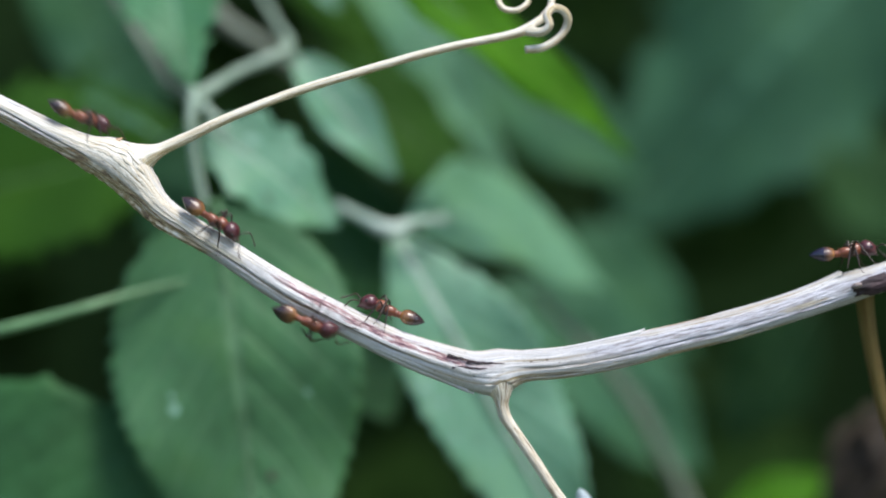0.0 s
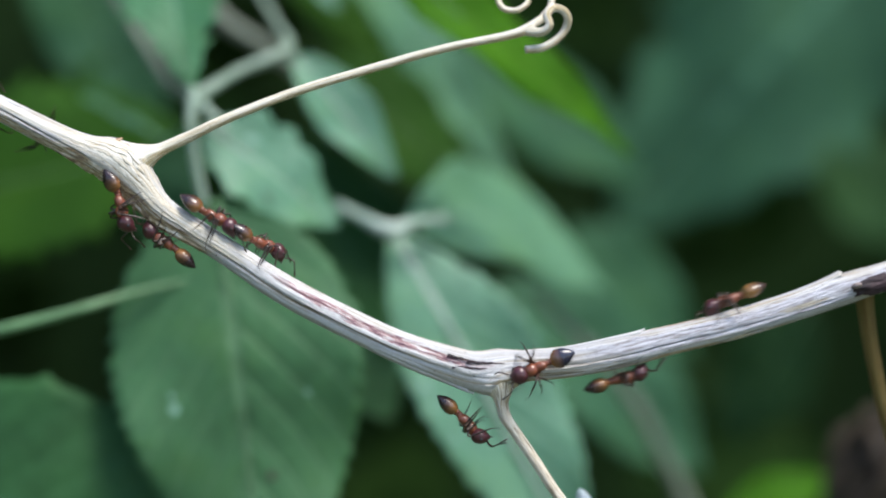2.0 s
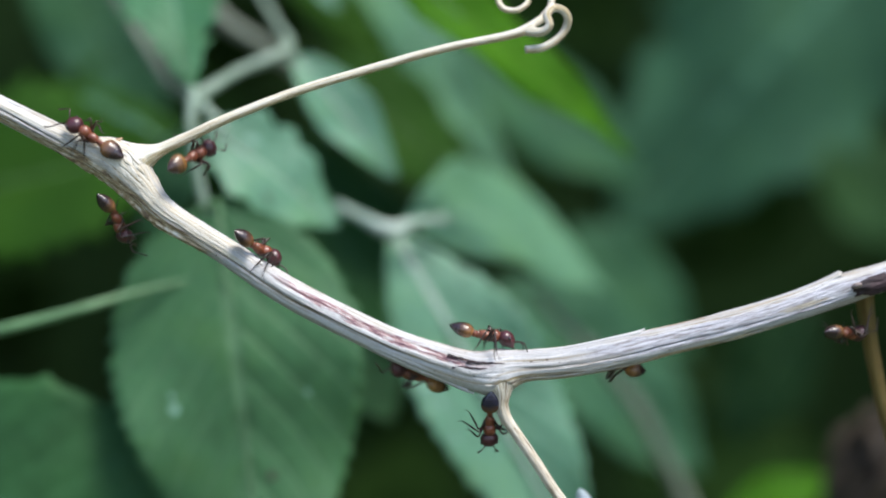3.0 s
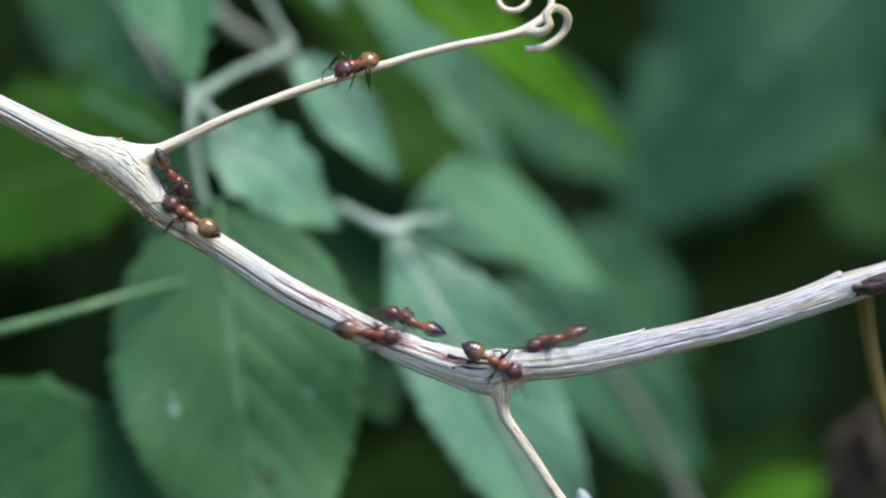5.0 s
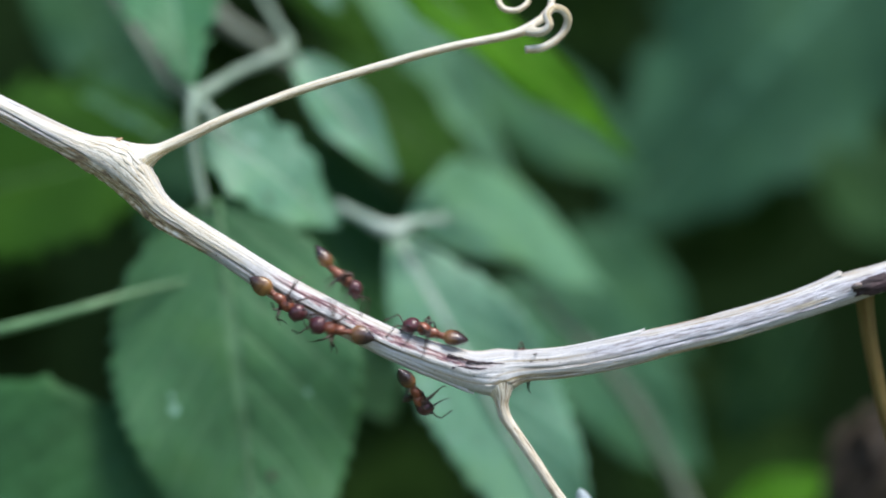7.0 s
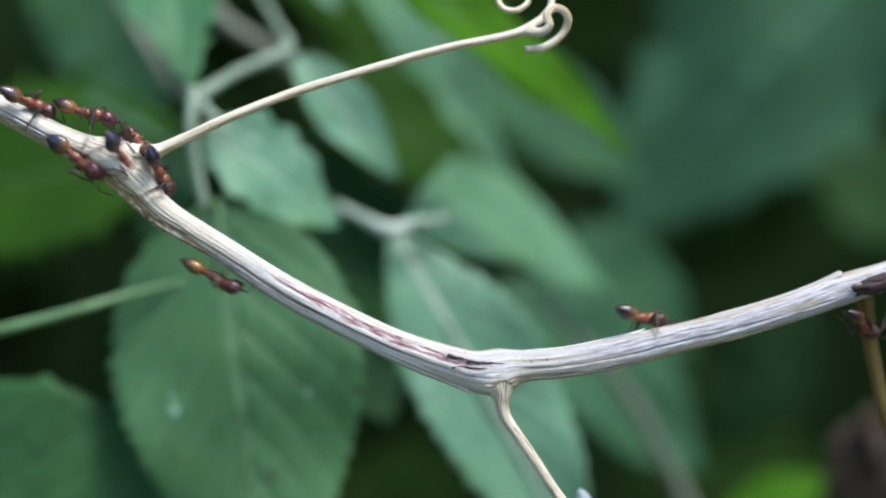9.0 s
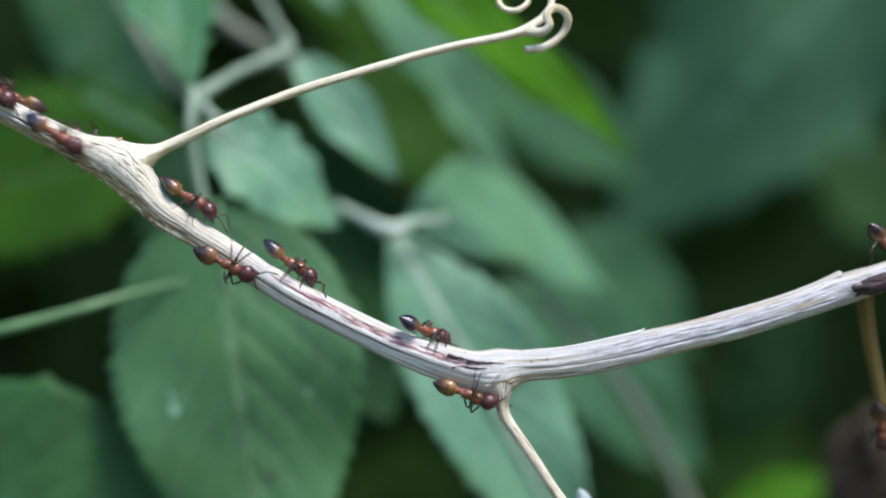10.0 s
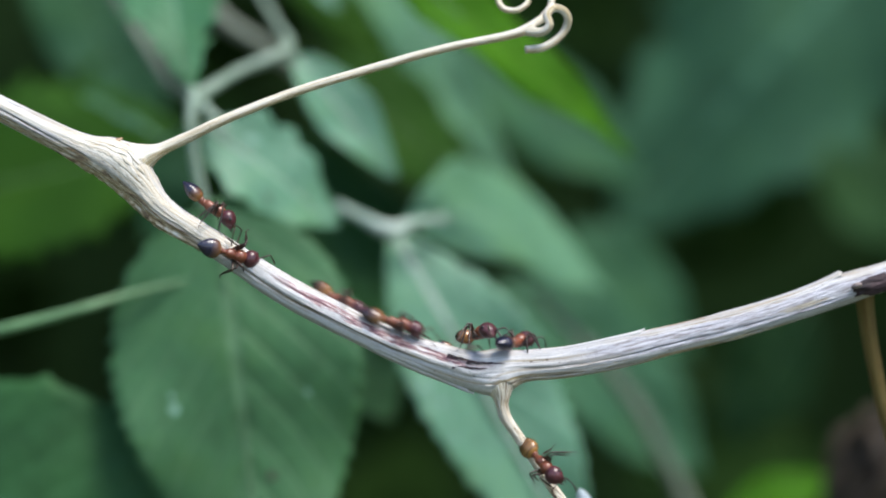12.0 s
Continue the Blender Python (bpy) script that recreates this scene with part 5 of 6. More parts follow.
    crawl(ants[4], [(0, 21.70, 1.07, -0.25, 10, 0, 7), (0.3, 21.90, 1.09, -0.28, 11, 0, 7), (0.5, 22.11, 1.12, -0.31, 13, 0, 7), (0.8, 22.25, 1.14, -0.33, 3, 0, 7), (1, 22.44, 1.15, -0.33, -3, 0, 7), (1.1, 21.99, 0.33, -0.97, -31, 33, 17), (1.2, 21.34, -0.17, -1.62, -80, 39, 31), (1.3, 20.23, -0.37, -2.18, -110, 36, 59), (1.333, 19.62, -0.41, -2.32, -125, 16, 72), (1.4, 19.00, -0.44, -2.45, -144, 0, 89), (1.5, 17.65, -0.50, -2.74, -159, 0, 120), (1.6, 13.95, -0.97, -4.15, -161, 0, 100), (1.7, 10.76, -1.22, -4.93, -163, 0, 100), (1.8, 7.69, -1.25, -5.33, -167, 0, 112), (1.9, 5.85, -1.36, -6.04, -163, 0, 95), (2, 5.52, -1.38, -6.13, -157, 0, 93), (2.1, 4.63, -1.32, -5.83, -165, 30, 114), (2.2, 3.87, -1.29, -5.80, -161, 0, 116), (2.3, 3.47, -1.47, -6.41, -137, 43, 92), (2.333, 3.53, -1.46, -6.50, -109, 12, 120), (2.367, 3.59, -1.44, -6.60, -97, -25, 134), (2.4, 3.65, -1.43, -6.69, -90, -64, 144), (2.5, 3.59, -1.37, -6.96, -76, -62, 116), (2.6, 3.24, -1.36, -7.06, -82, -66, 166), (2.7, 3.25, -1.07, -7.42, -88, -67, -159), (2.8, 3.26, -0.77, -7.77, -93, -66, -124), (2.833, 3.14, -0.58, -7.96, -59, -41, -173), (2.867, 2.91, -0.19, -8.33, -68, 22, 142), (2.9, 2.79, 0.00, -8.51, -97, 43, 104), (3, 2.54, 0.00, -9.00, -91, 29, 82), (3.2, 2.76, 0.00, -8.82, -84, 0, 106), (3.6, 2.79, 0.00, -8.16, -95, 33, 76), (4.1, 1.39, -1.57, -6.52, -133, 43, 87), (4.2, 1.53, -0.54, -6.44, -159, 27, 38), (4.3, 1.67, 0.50, -6.35, -164, 0, 3), (4.4, 1.82, 1.53, -6.27, -152, -24, -33), (4.533, 2.29, 1.25, -5.94, -163, -15, -70), (4.667, 2.76, 0.97, -5.61, -176, -14, -107), (4.8, 3.24, 0.70, -5.29, 172, -21, -144), (4.9, 0.87, 0.00, -4.71, 164, 0, 173), (5, -1.36, 0.00, -4.13, 157, 0, 173), (5.1, -2.46, 0.00, -3.43, 160, 0, 173), (5.2, -4.01, 0.00, -2.94, 145, 29, 169), (5.3, -5.11, 0.00, -2.36, 161, 30, 179), (5.4, -7.90, -0.74, -1.46, 161, 0, 145), (5.5, -10.14, -1.09, -0.45, 159, 0, 119), (5.6, -11.68, -0.87, 0.89, 144, 0, 135), (5.7, -11.61, -0.42, 1.16, 144, 0, 160), (5.8, -12.70, -0.18, 1.99, 142, 0, 171), (5.9, -13.38, 0.00, 2.97, 147, 0, 173), (6, -14.96, -0.67, 3.80, 145, 0, 150), (6.1, -16.04, -1.30, 4.02, 162, 0, 112), (6.2, -16.23, -1.40, 3.32, -171, 0, 87), (6.3, -17.48, -1.23, 3.57, 177, 0, 65), (6.4, -18.66, -1.30, 4.61, 167, 0, 71), (6.5, -20.09, -1.14, 5.08, 165, 0, 62), (6.6, -21.47, -0.84, 5.37, 167, 0, 43), (6.7, -22.41, -1.03, 6.13, 167, 0, 58), (6.8, -23.90, -0.63, 6.46, 158, 0, 31), (6.933, -25.92, -0.61, 8.23, 156, -1, 72), (7.067, -27.93, -0.59, 9.99, 155, -1, 112), (7.2, -29.95, -0.57, 11.75, 153, 0, 152), (7.333, -29.75, -0.38, 11.93, 165, 26, 173), (7.467, -29.55, -0.19, 12.10, -167, 45, -152), (7.6, -29.36, 0.00, 12.28, -127, 43, -105), (7.733, -29.05, -0.17, 11.85, -76, 54, -46), (7.867, -28.75, -0.34, 11.42, -38, 33, 2), (8, -28.44, -0.51, 10.99, -27, 0, 25), (8.4, -22.65, -0.54, 8.17, -19, 32, 26), (8.8, -18.18, 0.00, 6.92, -36, 43, -2), (8.9, -16.77, -0.88, 5.31, -48, 43, 25), (9, -15.41, -0.66, 4.33, -68, 43, 6), (9.067, -15.23, -0.33, 4.36, -18, 53, 38), (9.1, -15.05, 0.00, 4.39, 31, 43, 71), (9.2, -14.63, 0.00, 5.08, 46, 43, 90), (9.3, -14.59, 0.00, 5.92, 55, 43, 95), (9.333, -14.81, 0.00, 6.20, 82, 22, 136), (9.367, -14.85, 0.60, 5.55, 90, -7, 163), (9.4, -14.87, 0.60, 5.60, 88, -20, -167), (9.5, -15.27, 0.60, 5.70, 103, -20, -136), (9.6, -15.89, 0.00, 5.92, 107, -34, -153), (9.7, -16.59, 0.52, 5.29, 108, -35, -143), (9.8, -17.16, 0.92, 5.22, 128, -27, -130), (9.9, -17.74, 1.32, 5.15, 150, -23, -115), (10.1, -19.97, 1.25, 6.00, 151, 0, -106), (10.5, -23.34, 1.08, 7.85, 151, 0, -116), (10.867, -27.55, 0.23, 10.26, 152, 0, -164), (11.2, -31.75, -0.63, 12.67, 153, 0, 148), (12, -36.59, -0.70, 15.12, 153, 0, 144)])
    crawl(ants[5], [(0, -34.03, 0.68, 13.78, -27, 0, -35), (0.133, -30.78, 0.34, 10.81, -26, -1, -80), (0.3, -27.52, 0.00, 7.84, -24, 0, -125), (0.4, -25.10, 0.00, 6.55, -19, 12, -153), (0.5, -22.68, 0.00, 5.27, -20, 26, 177), (0.6, -19.33, 0.00, 3.35, -13, 0, 173), (0.7, -17.36, 0.00, 2.23, -16, 0, 172), (0.8, -14.76, 0.00, -0.12, -18, 27, -178), (0.9, -14.85, 0.00, -0.18, -23, 0, 173), (1, -13.74, 0.00, -1.26, -21, 25, 180), (1.1, -13.32, 0.00, -1.71, -22, 0, 173), (1.2, -11.57, 0.00, -2.74, -20, 0, 173), (1.3, -9.37, 0.00, -4.01, -18, 0, 173), (1.4, -6.23, 0.00, -5.80, -21, 0, 173), (1.5, -3.89, 0.00, -6.95, -16, 0, 173), (1.6, -0.47, 0.00, -8.14, -11, 0, 173), (1.7, 0.44, 0.00, -8.30, -9, 0, 173), (1.8, 1.18, 0.00, -8.60, -19, 0, 173), (1.9, 1.19, 0.00, -8.92, -31, 0, 173), (2, 0.92, 0.00, -9.00, -46, 0, 172), (2.1, 2.02, 0.00, -8.80, -17, 0, 173), (2.2, 3.15, 0.00, -8.37, 11, 0, 173), (2.3, 5.62, 0.00, -7.93, 8, 0, 173), (2.4, 8.07, 0.00, -7.65, 10, 0, 173), (2.5, 11.75, 0.10, -7.28, 20, 0, 173), (2.6, 13.98, 0.25, -6.57, 21, 0, 173), (2.7, 14.00, 0.25, -6.57, 41, 32, -171), (2.733, 13.52, 0.22, -6.61, 49, -3, 160), (2.767, 13.04, 0.19, -6.65, 76, -28, 122), (2.8, 12.56, 0.16, -6.68, 117, -28, 72), (2.9, 11.22, 0.80, -6.37, 141, -33, 16), (3, 9.75, 1.10, -6.41, 171, -23, -40), (3.2, 9.49, 1.28, -6.10, 177, -17, -72), (3.6, 11.43, 1.27, -4.54, -167, -18, -120), (3.8, 11.58, 0.59, -4.36, -161, -14, -156), (4, 11.73, -0.09, -4.18, -160, -7, 169), (4.2, 11.87, -0.76, -3.99, -162, 0, 135), (4.8, 9.06, -0.66, -4.42, -160, 32, 158), (4.9, 8.47, -0.47, -4.46, -166, 0, 160), (5, 6.39, -0.19, -4.83, -163, 0, 172), (5.1, 5.02, 0.00, -4.84, -166, 30, 177), (5.2, 4.78, -0.44, -5.03, -157, 28, 170), (5.3, 4.56, -1.20, -5.59, -131, 43, 143), (5.4, 4.80, -1.37, -6.01, -108, 41, 112), (5.5, 5.00, -1.35, -6.64, -103, 0, 84), (5.6, 4.68, -1.28, -6.92, -101, 27, 82), (5.7, 4.79, -0.34, -7.75, -109, 33, 57), (5.8, 4.05, -1.34, -6.91, -116, 37, 78), (5.9, 3.38, -1.45, -6.21, -134, 39, 100), (6, 3.35, -1.48, -6.42, -143, 0, 91), (6.1, 3.09, -1.45, -6.08, -156, 26, 107), (6.2, 3.35, -1.32, -5.81, -161, 26, 120), (6.3, 1.81, -1.53, -6.10, -160, 0, 102), (6.4, 0.27, -1.31, -6.99, -162, 0, 62), (6.5, -0.15, -1.25, -6.96, -161, 0, 61), (6.6, -0.57, -1.47, -6.22, -173, 0, 79), (6.7, -1.24, -1.46, -5.58, 167, 0, 95), (6.8, -1.79, -0.87, -4.40, 148, 0, 140), (6.9, -3.22, -1.06, -4.06, 158, 0, 130), (7, -5.18, -1.34, -4.41, 167, 0, 85), (7.1, -5.61, -1.15, -4.75, 178, 0, 60), (7.2, -6.01, -0.62, -5.14, 162, 0, 28), (7.5, -9.08, 0.00, -3.57, 154, 0, 7), (7.9, -14.59, 0.00, 0.03, 140, 0, 7), (8.2, -18.83, -0.58, 3.76, 153, 0, 25), (8.5, -23.11, -0.50, 5.97, 156, 0, 24), (8.633, -25.29, -0.52, 7.85, 155, -1, 64), (8.767, -27.47, -0.54, 9.72, 154, -1, 105), (8.9, -29.64, -0.56, 11.60, 153, 0, 145), (10, -34.16, -0.68, 13.89, 153, 0, 145), (12, -34.77, -0.69, 14.20, 153, 0, 145)])
    crawl(ants[6], [(0, -32.95, -0.66, 13.28, -27, 0, 34), (0.4, -26.88, -1.19, 9.18, -27, 0, 85), (0.7, -23.55, -1.20, 7.51, -27, 0, 87), (0.8, -22.18, -1.22, 6.83, -31, 0, 87), (0.9, -20.48, -1.26, 5.77, -36, 0, 96), (1, -17.65, -1.37, 4.10, -28, 0, 106), (1.1, -17.01, -1.40, 3.79, -38, 27, 102), (1.2, -16.47, -1.30, 3.00, -52, 29, 114), (1.3, -16.98, -0.92, 2.68, -73, 29, 129), (1.5, -17.49, 0.00, 2.31, -76, 35, 151), (1.7, -17.33, -0.31, 2.50, -67, 0, 166), (2, -17.45, -0.73, 2.86, -74, 0, 144), (2.1, -17.39, 0.00, 2.33, -63, 33, 164), (2.2, -17.16, 0.00, 1.87, -53, 41, 169), (2.5, -17.30, 0.00, 1.90, -52, 37, 170), (2.8, -17.57, 0.00, 1.82, -57, 28, 168), (3, -17.80, 0.00, 1.94, -70, 36, 155), (3.2, -17.72, 0.00, 1.71, -62, 0, 173), (3.7, -17.72, 0.00, 2.17, -68, 31, 158), (4.3, -18.75, -1.03, 4.12, -45, 38, 131), (4.6, -18.30, -1.38, 4.68, -27, 32, 101), (4.8, -17.34, -1.43, 4.25, -27, 29, 95), (4.9, -15.77, -1.14, 4.14, -44, 34, 48), (5, -14.91, 0.00, 4.18, -53, 36, 1), (5.1, -15.07, -0.30, 4.10, -54, 41, 3), (5.2, -14.95, -0.58, 3.86, -53, 43, 14), (5.4, -15.07, -0.90, 3.73, -58, 41, 27), (5.5, -14.57, -0.32, 3.54, -66, 43, -4), (5.6, -14.47, -0.87, 3.06, -60, 43, 26), (5.7, -14.80, -1.26, 2.48, -70, 43, 65), (5.8, -15.58, -0.95, 1.62, -47, 43, 126), (5.9, -15.06, 0.00, 0.52, -29, 37, 178), (6, -13.93, 0.00, -0.87, -25, 0, 173), (6.1, -12.95, 0.00, -1.32, -23, 0, 173), (6.2, -10.91, -0.92, -1.68, -18, 0, 131), (6.3, -9.31, -1.26, -1.56, -21, 38, 92), (6.4, -8.41, -1.08, -1.54, -19, 30, 57), (6.5, -8.64, -0.96, -1.21, -16, 32, 50), (6.6, -8.85, -0.92, -1.03, -18, 39, 46), (6.7, -8.73, -0.31, -0.73, -20, 36, 20), (6.8, -8.40, 0.00, -0.64, -31, 30, 8), (6.9, -7.35, 0.00, -1.07, -31, 35, 5), (7, -5.95, 0.00, -1.13, -42, 0, 7), (7.1, -4.41, 0.00, -2.30, -42, 0, 7), (7.2, -4.13, 0.00, -2.27, -41, 25, -1), (7.5, -2.72, 0.00, -3.26, -29, 0, 7), (8, 1.26, 0.00, -4.41, -15, 0, 7), (8.5, 4.62, 0.00, -4.90, -12, 35, -6), (8.8, 7.31, -0.74, -4.81, -20, 43, 8), (9, 10.57, 0.08, -3.71, -11, 34, -9), (9.2, 12.55, 0.21, -3.37, -14, 43, -15), (9.5, 18.53, 0.70, -1.62, -2, 0, 7), (9.7, 23.16, 1.23, 0.11, -16, 43, -18), (10, 24.19, 1.37, 0.45, -30, 43, -32), (10.5, 24.35, 1.41, 0.59, -34, 43, -36), (11, 24.62, 1.44, 0.68, -38, 43, -41), (11.2, 25.35, 1.54, 0.93, -25, 43, -27), (11.4, 26.87, 1.37, 0.93, 5, 27, 12), (11.6, 28.39, 1.20, 0.93, 18, 0, 37), (12, 30.02, 1.46, 1.43, 18, 0, 35)])
    crawl(ants[7], [(0, -38.41, -0.72, 16.04, -27, 0, 36), (0.6, -30.55, -0.59, 12.06, -27, 0, 30), (1, -25.10, -0.60, 9.25, -27, 0, 35), (1.2, -20.38, -1.05, 6.63, -38, 34, 49), (1.3, -19.34, -1.29, 5.59, -29, 0, 83), (1.4, -16.66, -1.17, 4.84, -32, 0, 55), (1.5, -15.54, -0.42, 4.56, -35, 0, 17), (1.6, -15.67, -0.58, 4.59, -34, 0, 24), (1.7, -15.70, -1.16, 4.04, -34, 0, 56), (1.8, -14.61, -0.93, 3.15, -40, 34, 41), (1.9, -13.59, -0.26, 2.61, -33, 29, 11), (2, -12.81, -0.50, 1.98, -31, 0, 24), (2.1, -12.66, -0.54, 1.86, -34, 32, 23), (2.2, -12.43, -1.15, 0.94, -40, 0, 64), (2.3, -11.78, -1.19, -0.41, -31, 0, 103), (2.4, -10.71, -1.24, -0.66, -29, 28, 85), (2.5, -8.84, -0.89, -1.00, -21, 0, 45), (2.6, -8.24, -0.46, -1.10, -24, 0, 21), (2.7, -9.00, -0.83, -0.83, -8, 40, 46), (2.8, -9.28, 0.00, -0.18, 23, 40, 50), (2.9, -9.69, 0.00, 0.03, 0, 43, 30), (3, -10.20, -0.48, 0.18, -35, 41, 17), (3.1, -9.72, 0.00, 0.20, -27, 0, 7), (3.2, -8.85, 0.00, -0.43, -30, 0, 7), (3.5, -7.47, -0.93, -1.86, -32, 0, 46), (3.733, -7.27, -1.09, -2.73, -31, 0, 77), (4, -7.07, -1.25, -3.60, -31, 0, 109), (4.2, -7.16, -0.62, -4.23, -30, 15, 142), (4.4, -7.24, 0.00, -4.87, -21, 26, 178), (4.8, -7.54, -0.12, -4.45, -11, 0, 173), (4.9, -6.32, -1.12, -4.39, -14, 25, 127), (5, -4.32, -1.37, -4.44, -9, 0, 87), (5.1, -2.60, -1.37, -4.96, -16, 0, 78), (5.2, -1.88, -1.44, -5.58, -14, 0, 93), (5.3, -1.66, -1.43, -5.84, -16, 0, 100), (5.4, -0.95, -1.41, -6.29, -21, 0, 108), (5.5, -1.13, -1.26, -6.56, -27, 0, 121), (5.6, -0.50, -0.65, -7.42, -32, 26, 151), (5.7, -0.75, 0.00, -7.56, -38, 0, 173), (5.8, 0.03, 0.00, -8.08, -18, 27, 171), (5.9, 1.47, 0.00, -8.51, -9, 25, 175), (6, 3.69, 0.00, -8.59, -5, 0, 173), (6.1, 4.12, 0.00, -8.56, 5, 0, 173), (6.2, 4.59, 0.00, -8.51, 6, 0, 173), (6.3, 4.93, 0.00, -8.04, 11, 43, 177), (6.333, 4.68, 0.41, -7.86, 39, 3, -169), (6.4, 4.43, 0.82, -7.69, 63, -38, -175), (6.5, 4.52, 1.18, -7.33, 100, -38, -155), (6.667, 4.41, 1.27, -7.16, 98, -39, -123), (6.8, 4.30, 1.37, -6.99, 95, -39, -91), (7, 3.70, 1.45, -6.85, 56, -39, -91), (7.2, 4.90, 1.60, -6.30, 10, 0, -85), (7.7, 9.96, 1.30, -5.17, 18, 0, -73), (8.3, 19.05, 1.81, -2.46, 20, 0, -58), (8.6, 24.71, 1.69, -0.46, 19, 0, -12), (8.9, 30.37, 1.57, 1.54, 18, 0, 35), (12, 31.69, 1.81, 1.95, 18, 0, 33)])
    crawl(ants[8], [(0, -43.26, -0.74, 18.49, -27, 0, 37), (1.2, -33.86, -0.68, 13.74, -27, 0, 35), (1.9, -27.22, -0.52, 10.37, -27, 0, 26), (2.2, -23.57, -1.13, 7.90, -24, 0, 71), (2.3, -21.04, -1.20, 6.56, -24, 0, 75), (2.4, -18.20, -0.32, 6.30, -18, 0, 30), (2.5, -16.78, 0.00, 5.94, -12, 0, 8), (2.6, -16.87, 0.00, 6.31, -18, 0, 7), (2.7, -15.84, 0.00, 6.40, -17, 0, 7), (2.8, -14.51, 0.00, 4.85, -35, 43, 11), (2.9, -14.28, 0.00, 4.59, 2, 43, 40), (3, -13.81, -0.20, 4.86, 33, 40, 108), (3.1, -14.14, -0.44, 6.83, 16, 30, 52), (3.2, -14.26, -0.62, 6.66, 10, 27, 23), (3.6, -10.91, -0.66, 8.01, 18, 0, 38), (4.1, -6.07, -0.27, 9.83, 21, 0, 29), (4.5, -4.25, -0.22, 10.34, 16, 42, 27), (4.567, -3.90, -0.36, 10.21, -19, 43, 26), (4.65, -3.55, -0.49, 10.08, -53, 43, 24), (4.8, -3.59, -0.53, 9.93, -84, 32, 53), (4.867, -3.82, -0.53, 9.92, -96, -10, 57), (4.9, -4.05, -0.53, 9.92, -121, -49, 77), (5, -4.45, -0.50, 9.96, -153, -53, 127), (5.2, -5.11, -0.54, 9.74, -173, -51, 132), (5.3, -5.55, -0.57, 9.22, -172, -49, 102), (5.4, -5.99, -0.60, 8.70, -173, -46, 73), (5.5, -6.99, -0.74, 8.82, -173, -42, 96), (5.6, -8.17, -0.58, 9.01, -174, -40, 141), (5.8, -11.00, -0.70, 7.93, -157, -43, 146), (6, -11.62, -0.35, 7.95, -165, -50, 177), (6.2, -12.90, -0.59, 7.29, -151, -52, 159), (6.3, -13.75, -0.50, 7.00, -156, -48, 160), (6.4, -14.62, -0.40, 6.62, -158, -46, 160), (6.5, -15.50, -0.62, 6.08, -162, -42, 150), (6.55, -15.72, -1.05, 5.05, -120, -24, 105), (6.6, -15.69, -1.19, 3.98, -86, 0, 62), (6.7, -14.66, -1.15, 2.94, -51, 0, 40), (6.8, -12.27, -0.63, 1.52, -38, 0, 31), (6.9, -11.55, -1.22, -0.15, -31, 0, 76), (7, -8.99, -1.22, -2.45, -38, 0, 109), (7.1, -8.76, -1.25, -2.49, -34, 0, 104), (7.2, -7.42, -1.18, -2.27, -20, 0, 65), (7.6, -2.57, -0.16, -3.87, -21, 0, 7), (8, 4.76, -0.32, -5.00, 0, 0, 13), (8.4, 13.31, -0.27, -3.40, 16, 0, 24), (8.8, 22.38, 1.15, 0.06, 20, 0, 7), (9, 28.39, 1.20, 0.93, 18, 0, 37), (12, 33.70, 2.21, 2.56, 18, 0, 30)])
    crawl(ants[9], [(0, 31.02, 1.69, 1.74, -162, 0, 146), (0.6, 29.04, 1.29, 1.13, -162, 0, 144), (1, 26.45, 0.91, 0.32, -162, 0, 143), (1.2, 24.76, 1.44, 0.11, -168, 0, 173), (1.4, 23.84, 1.28, -0.25, -171, 0, 173), (1.5, 23.30, 0.64, -0.52, -162, 0, 153), (1.6, 22.36, 1.14, -0.63, -164, 0, 173), (1.8, 20.33, 0.91, -1.22, -159, 0, 173), (2, 16.07, 0.46, -2.60, -157, 0, 173), (2.2, 13.59, 0.28, -3.04, -165, 0, 173), (2.4, 10.66, 0.09, -3.65, -167, 0, 173), (2.5, 8.32, -0.31, -4.46, -163, 0, 167), (2.6, 6.54, 0.00, -4.78, -164, 0, 173), (2.7, 4.03, 0.44, -5.15, -176, -17, -162), (2.8, 1.89, 1.31, -5.79, -172, -17, -125), (2.9, 0.42, 1.54, -6.34, 175, -20, -92), (3, -1.08, 1.00, -7.08, 157, -17, -41), (3.067, -2.39, -0.10, -6.34, 150, 4, -15), (3.1, -3.69, -1.19, -5.59, 153, 26, 12), (3.2, -5.66, -1.09, -4.81, 148, 0, 54), (3.6, -7.10, -0.88, -4.26, 152, 26, 39), (4.3, -9.19, -1.23, -2.24, 149, 0, 74), (4.8, -10.32, -1.20, -0.63, 150, 0, 106), (4.9, -12.33, -1.23, 0.33, 147, 0, 90), (5, -13.28, -1.15, 1.54, 147, 0, 112), (5.1, -14.51, -1.24, 1.62, 145, 0, 81), (5.2, -15.90, -0.74, 1.63, 143, 0, 36), (5.3, -17.65, 0.00, 2.66, 141, 0, 7), (5.4, -19.60, -1.00, 4.57, 137, 0, 51), (5.5, -21.05, -1.24, 6.03, 139, 0, 83), (5.6, -22.72, -1.21, 7.10, 154, 0, 93), (5.7, -23.36, -1.17, 7.64, 157, 0, 102), (6, -29.04, -0.53, 11.29, 153, 0, 153), (6.8, -32.95, -0.66, 13.28, 153, 0, 146), (12, -51.16, -0.73, 22.49, 153, 0, 143)])
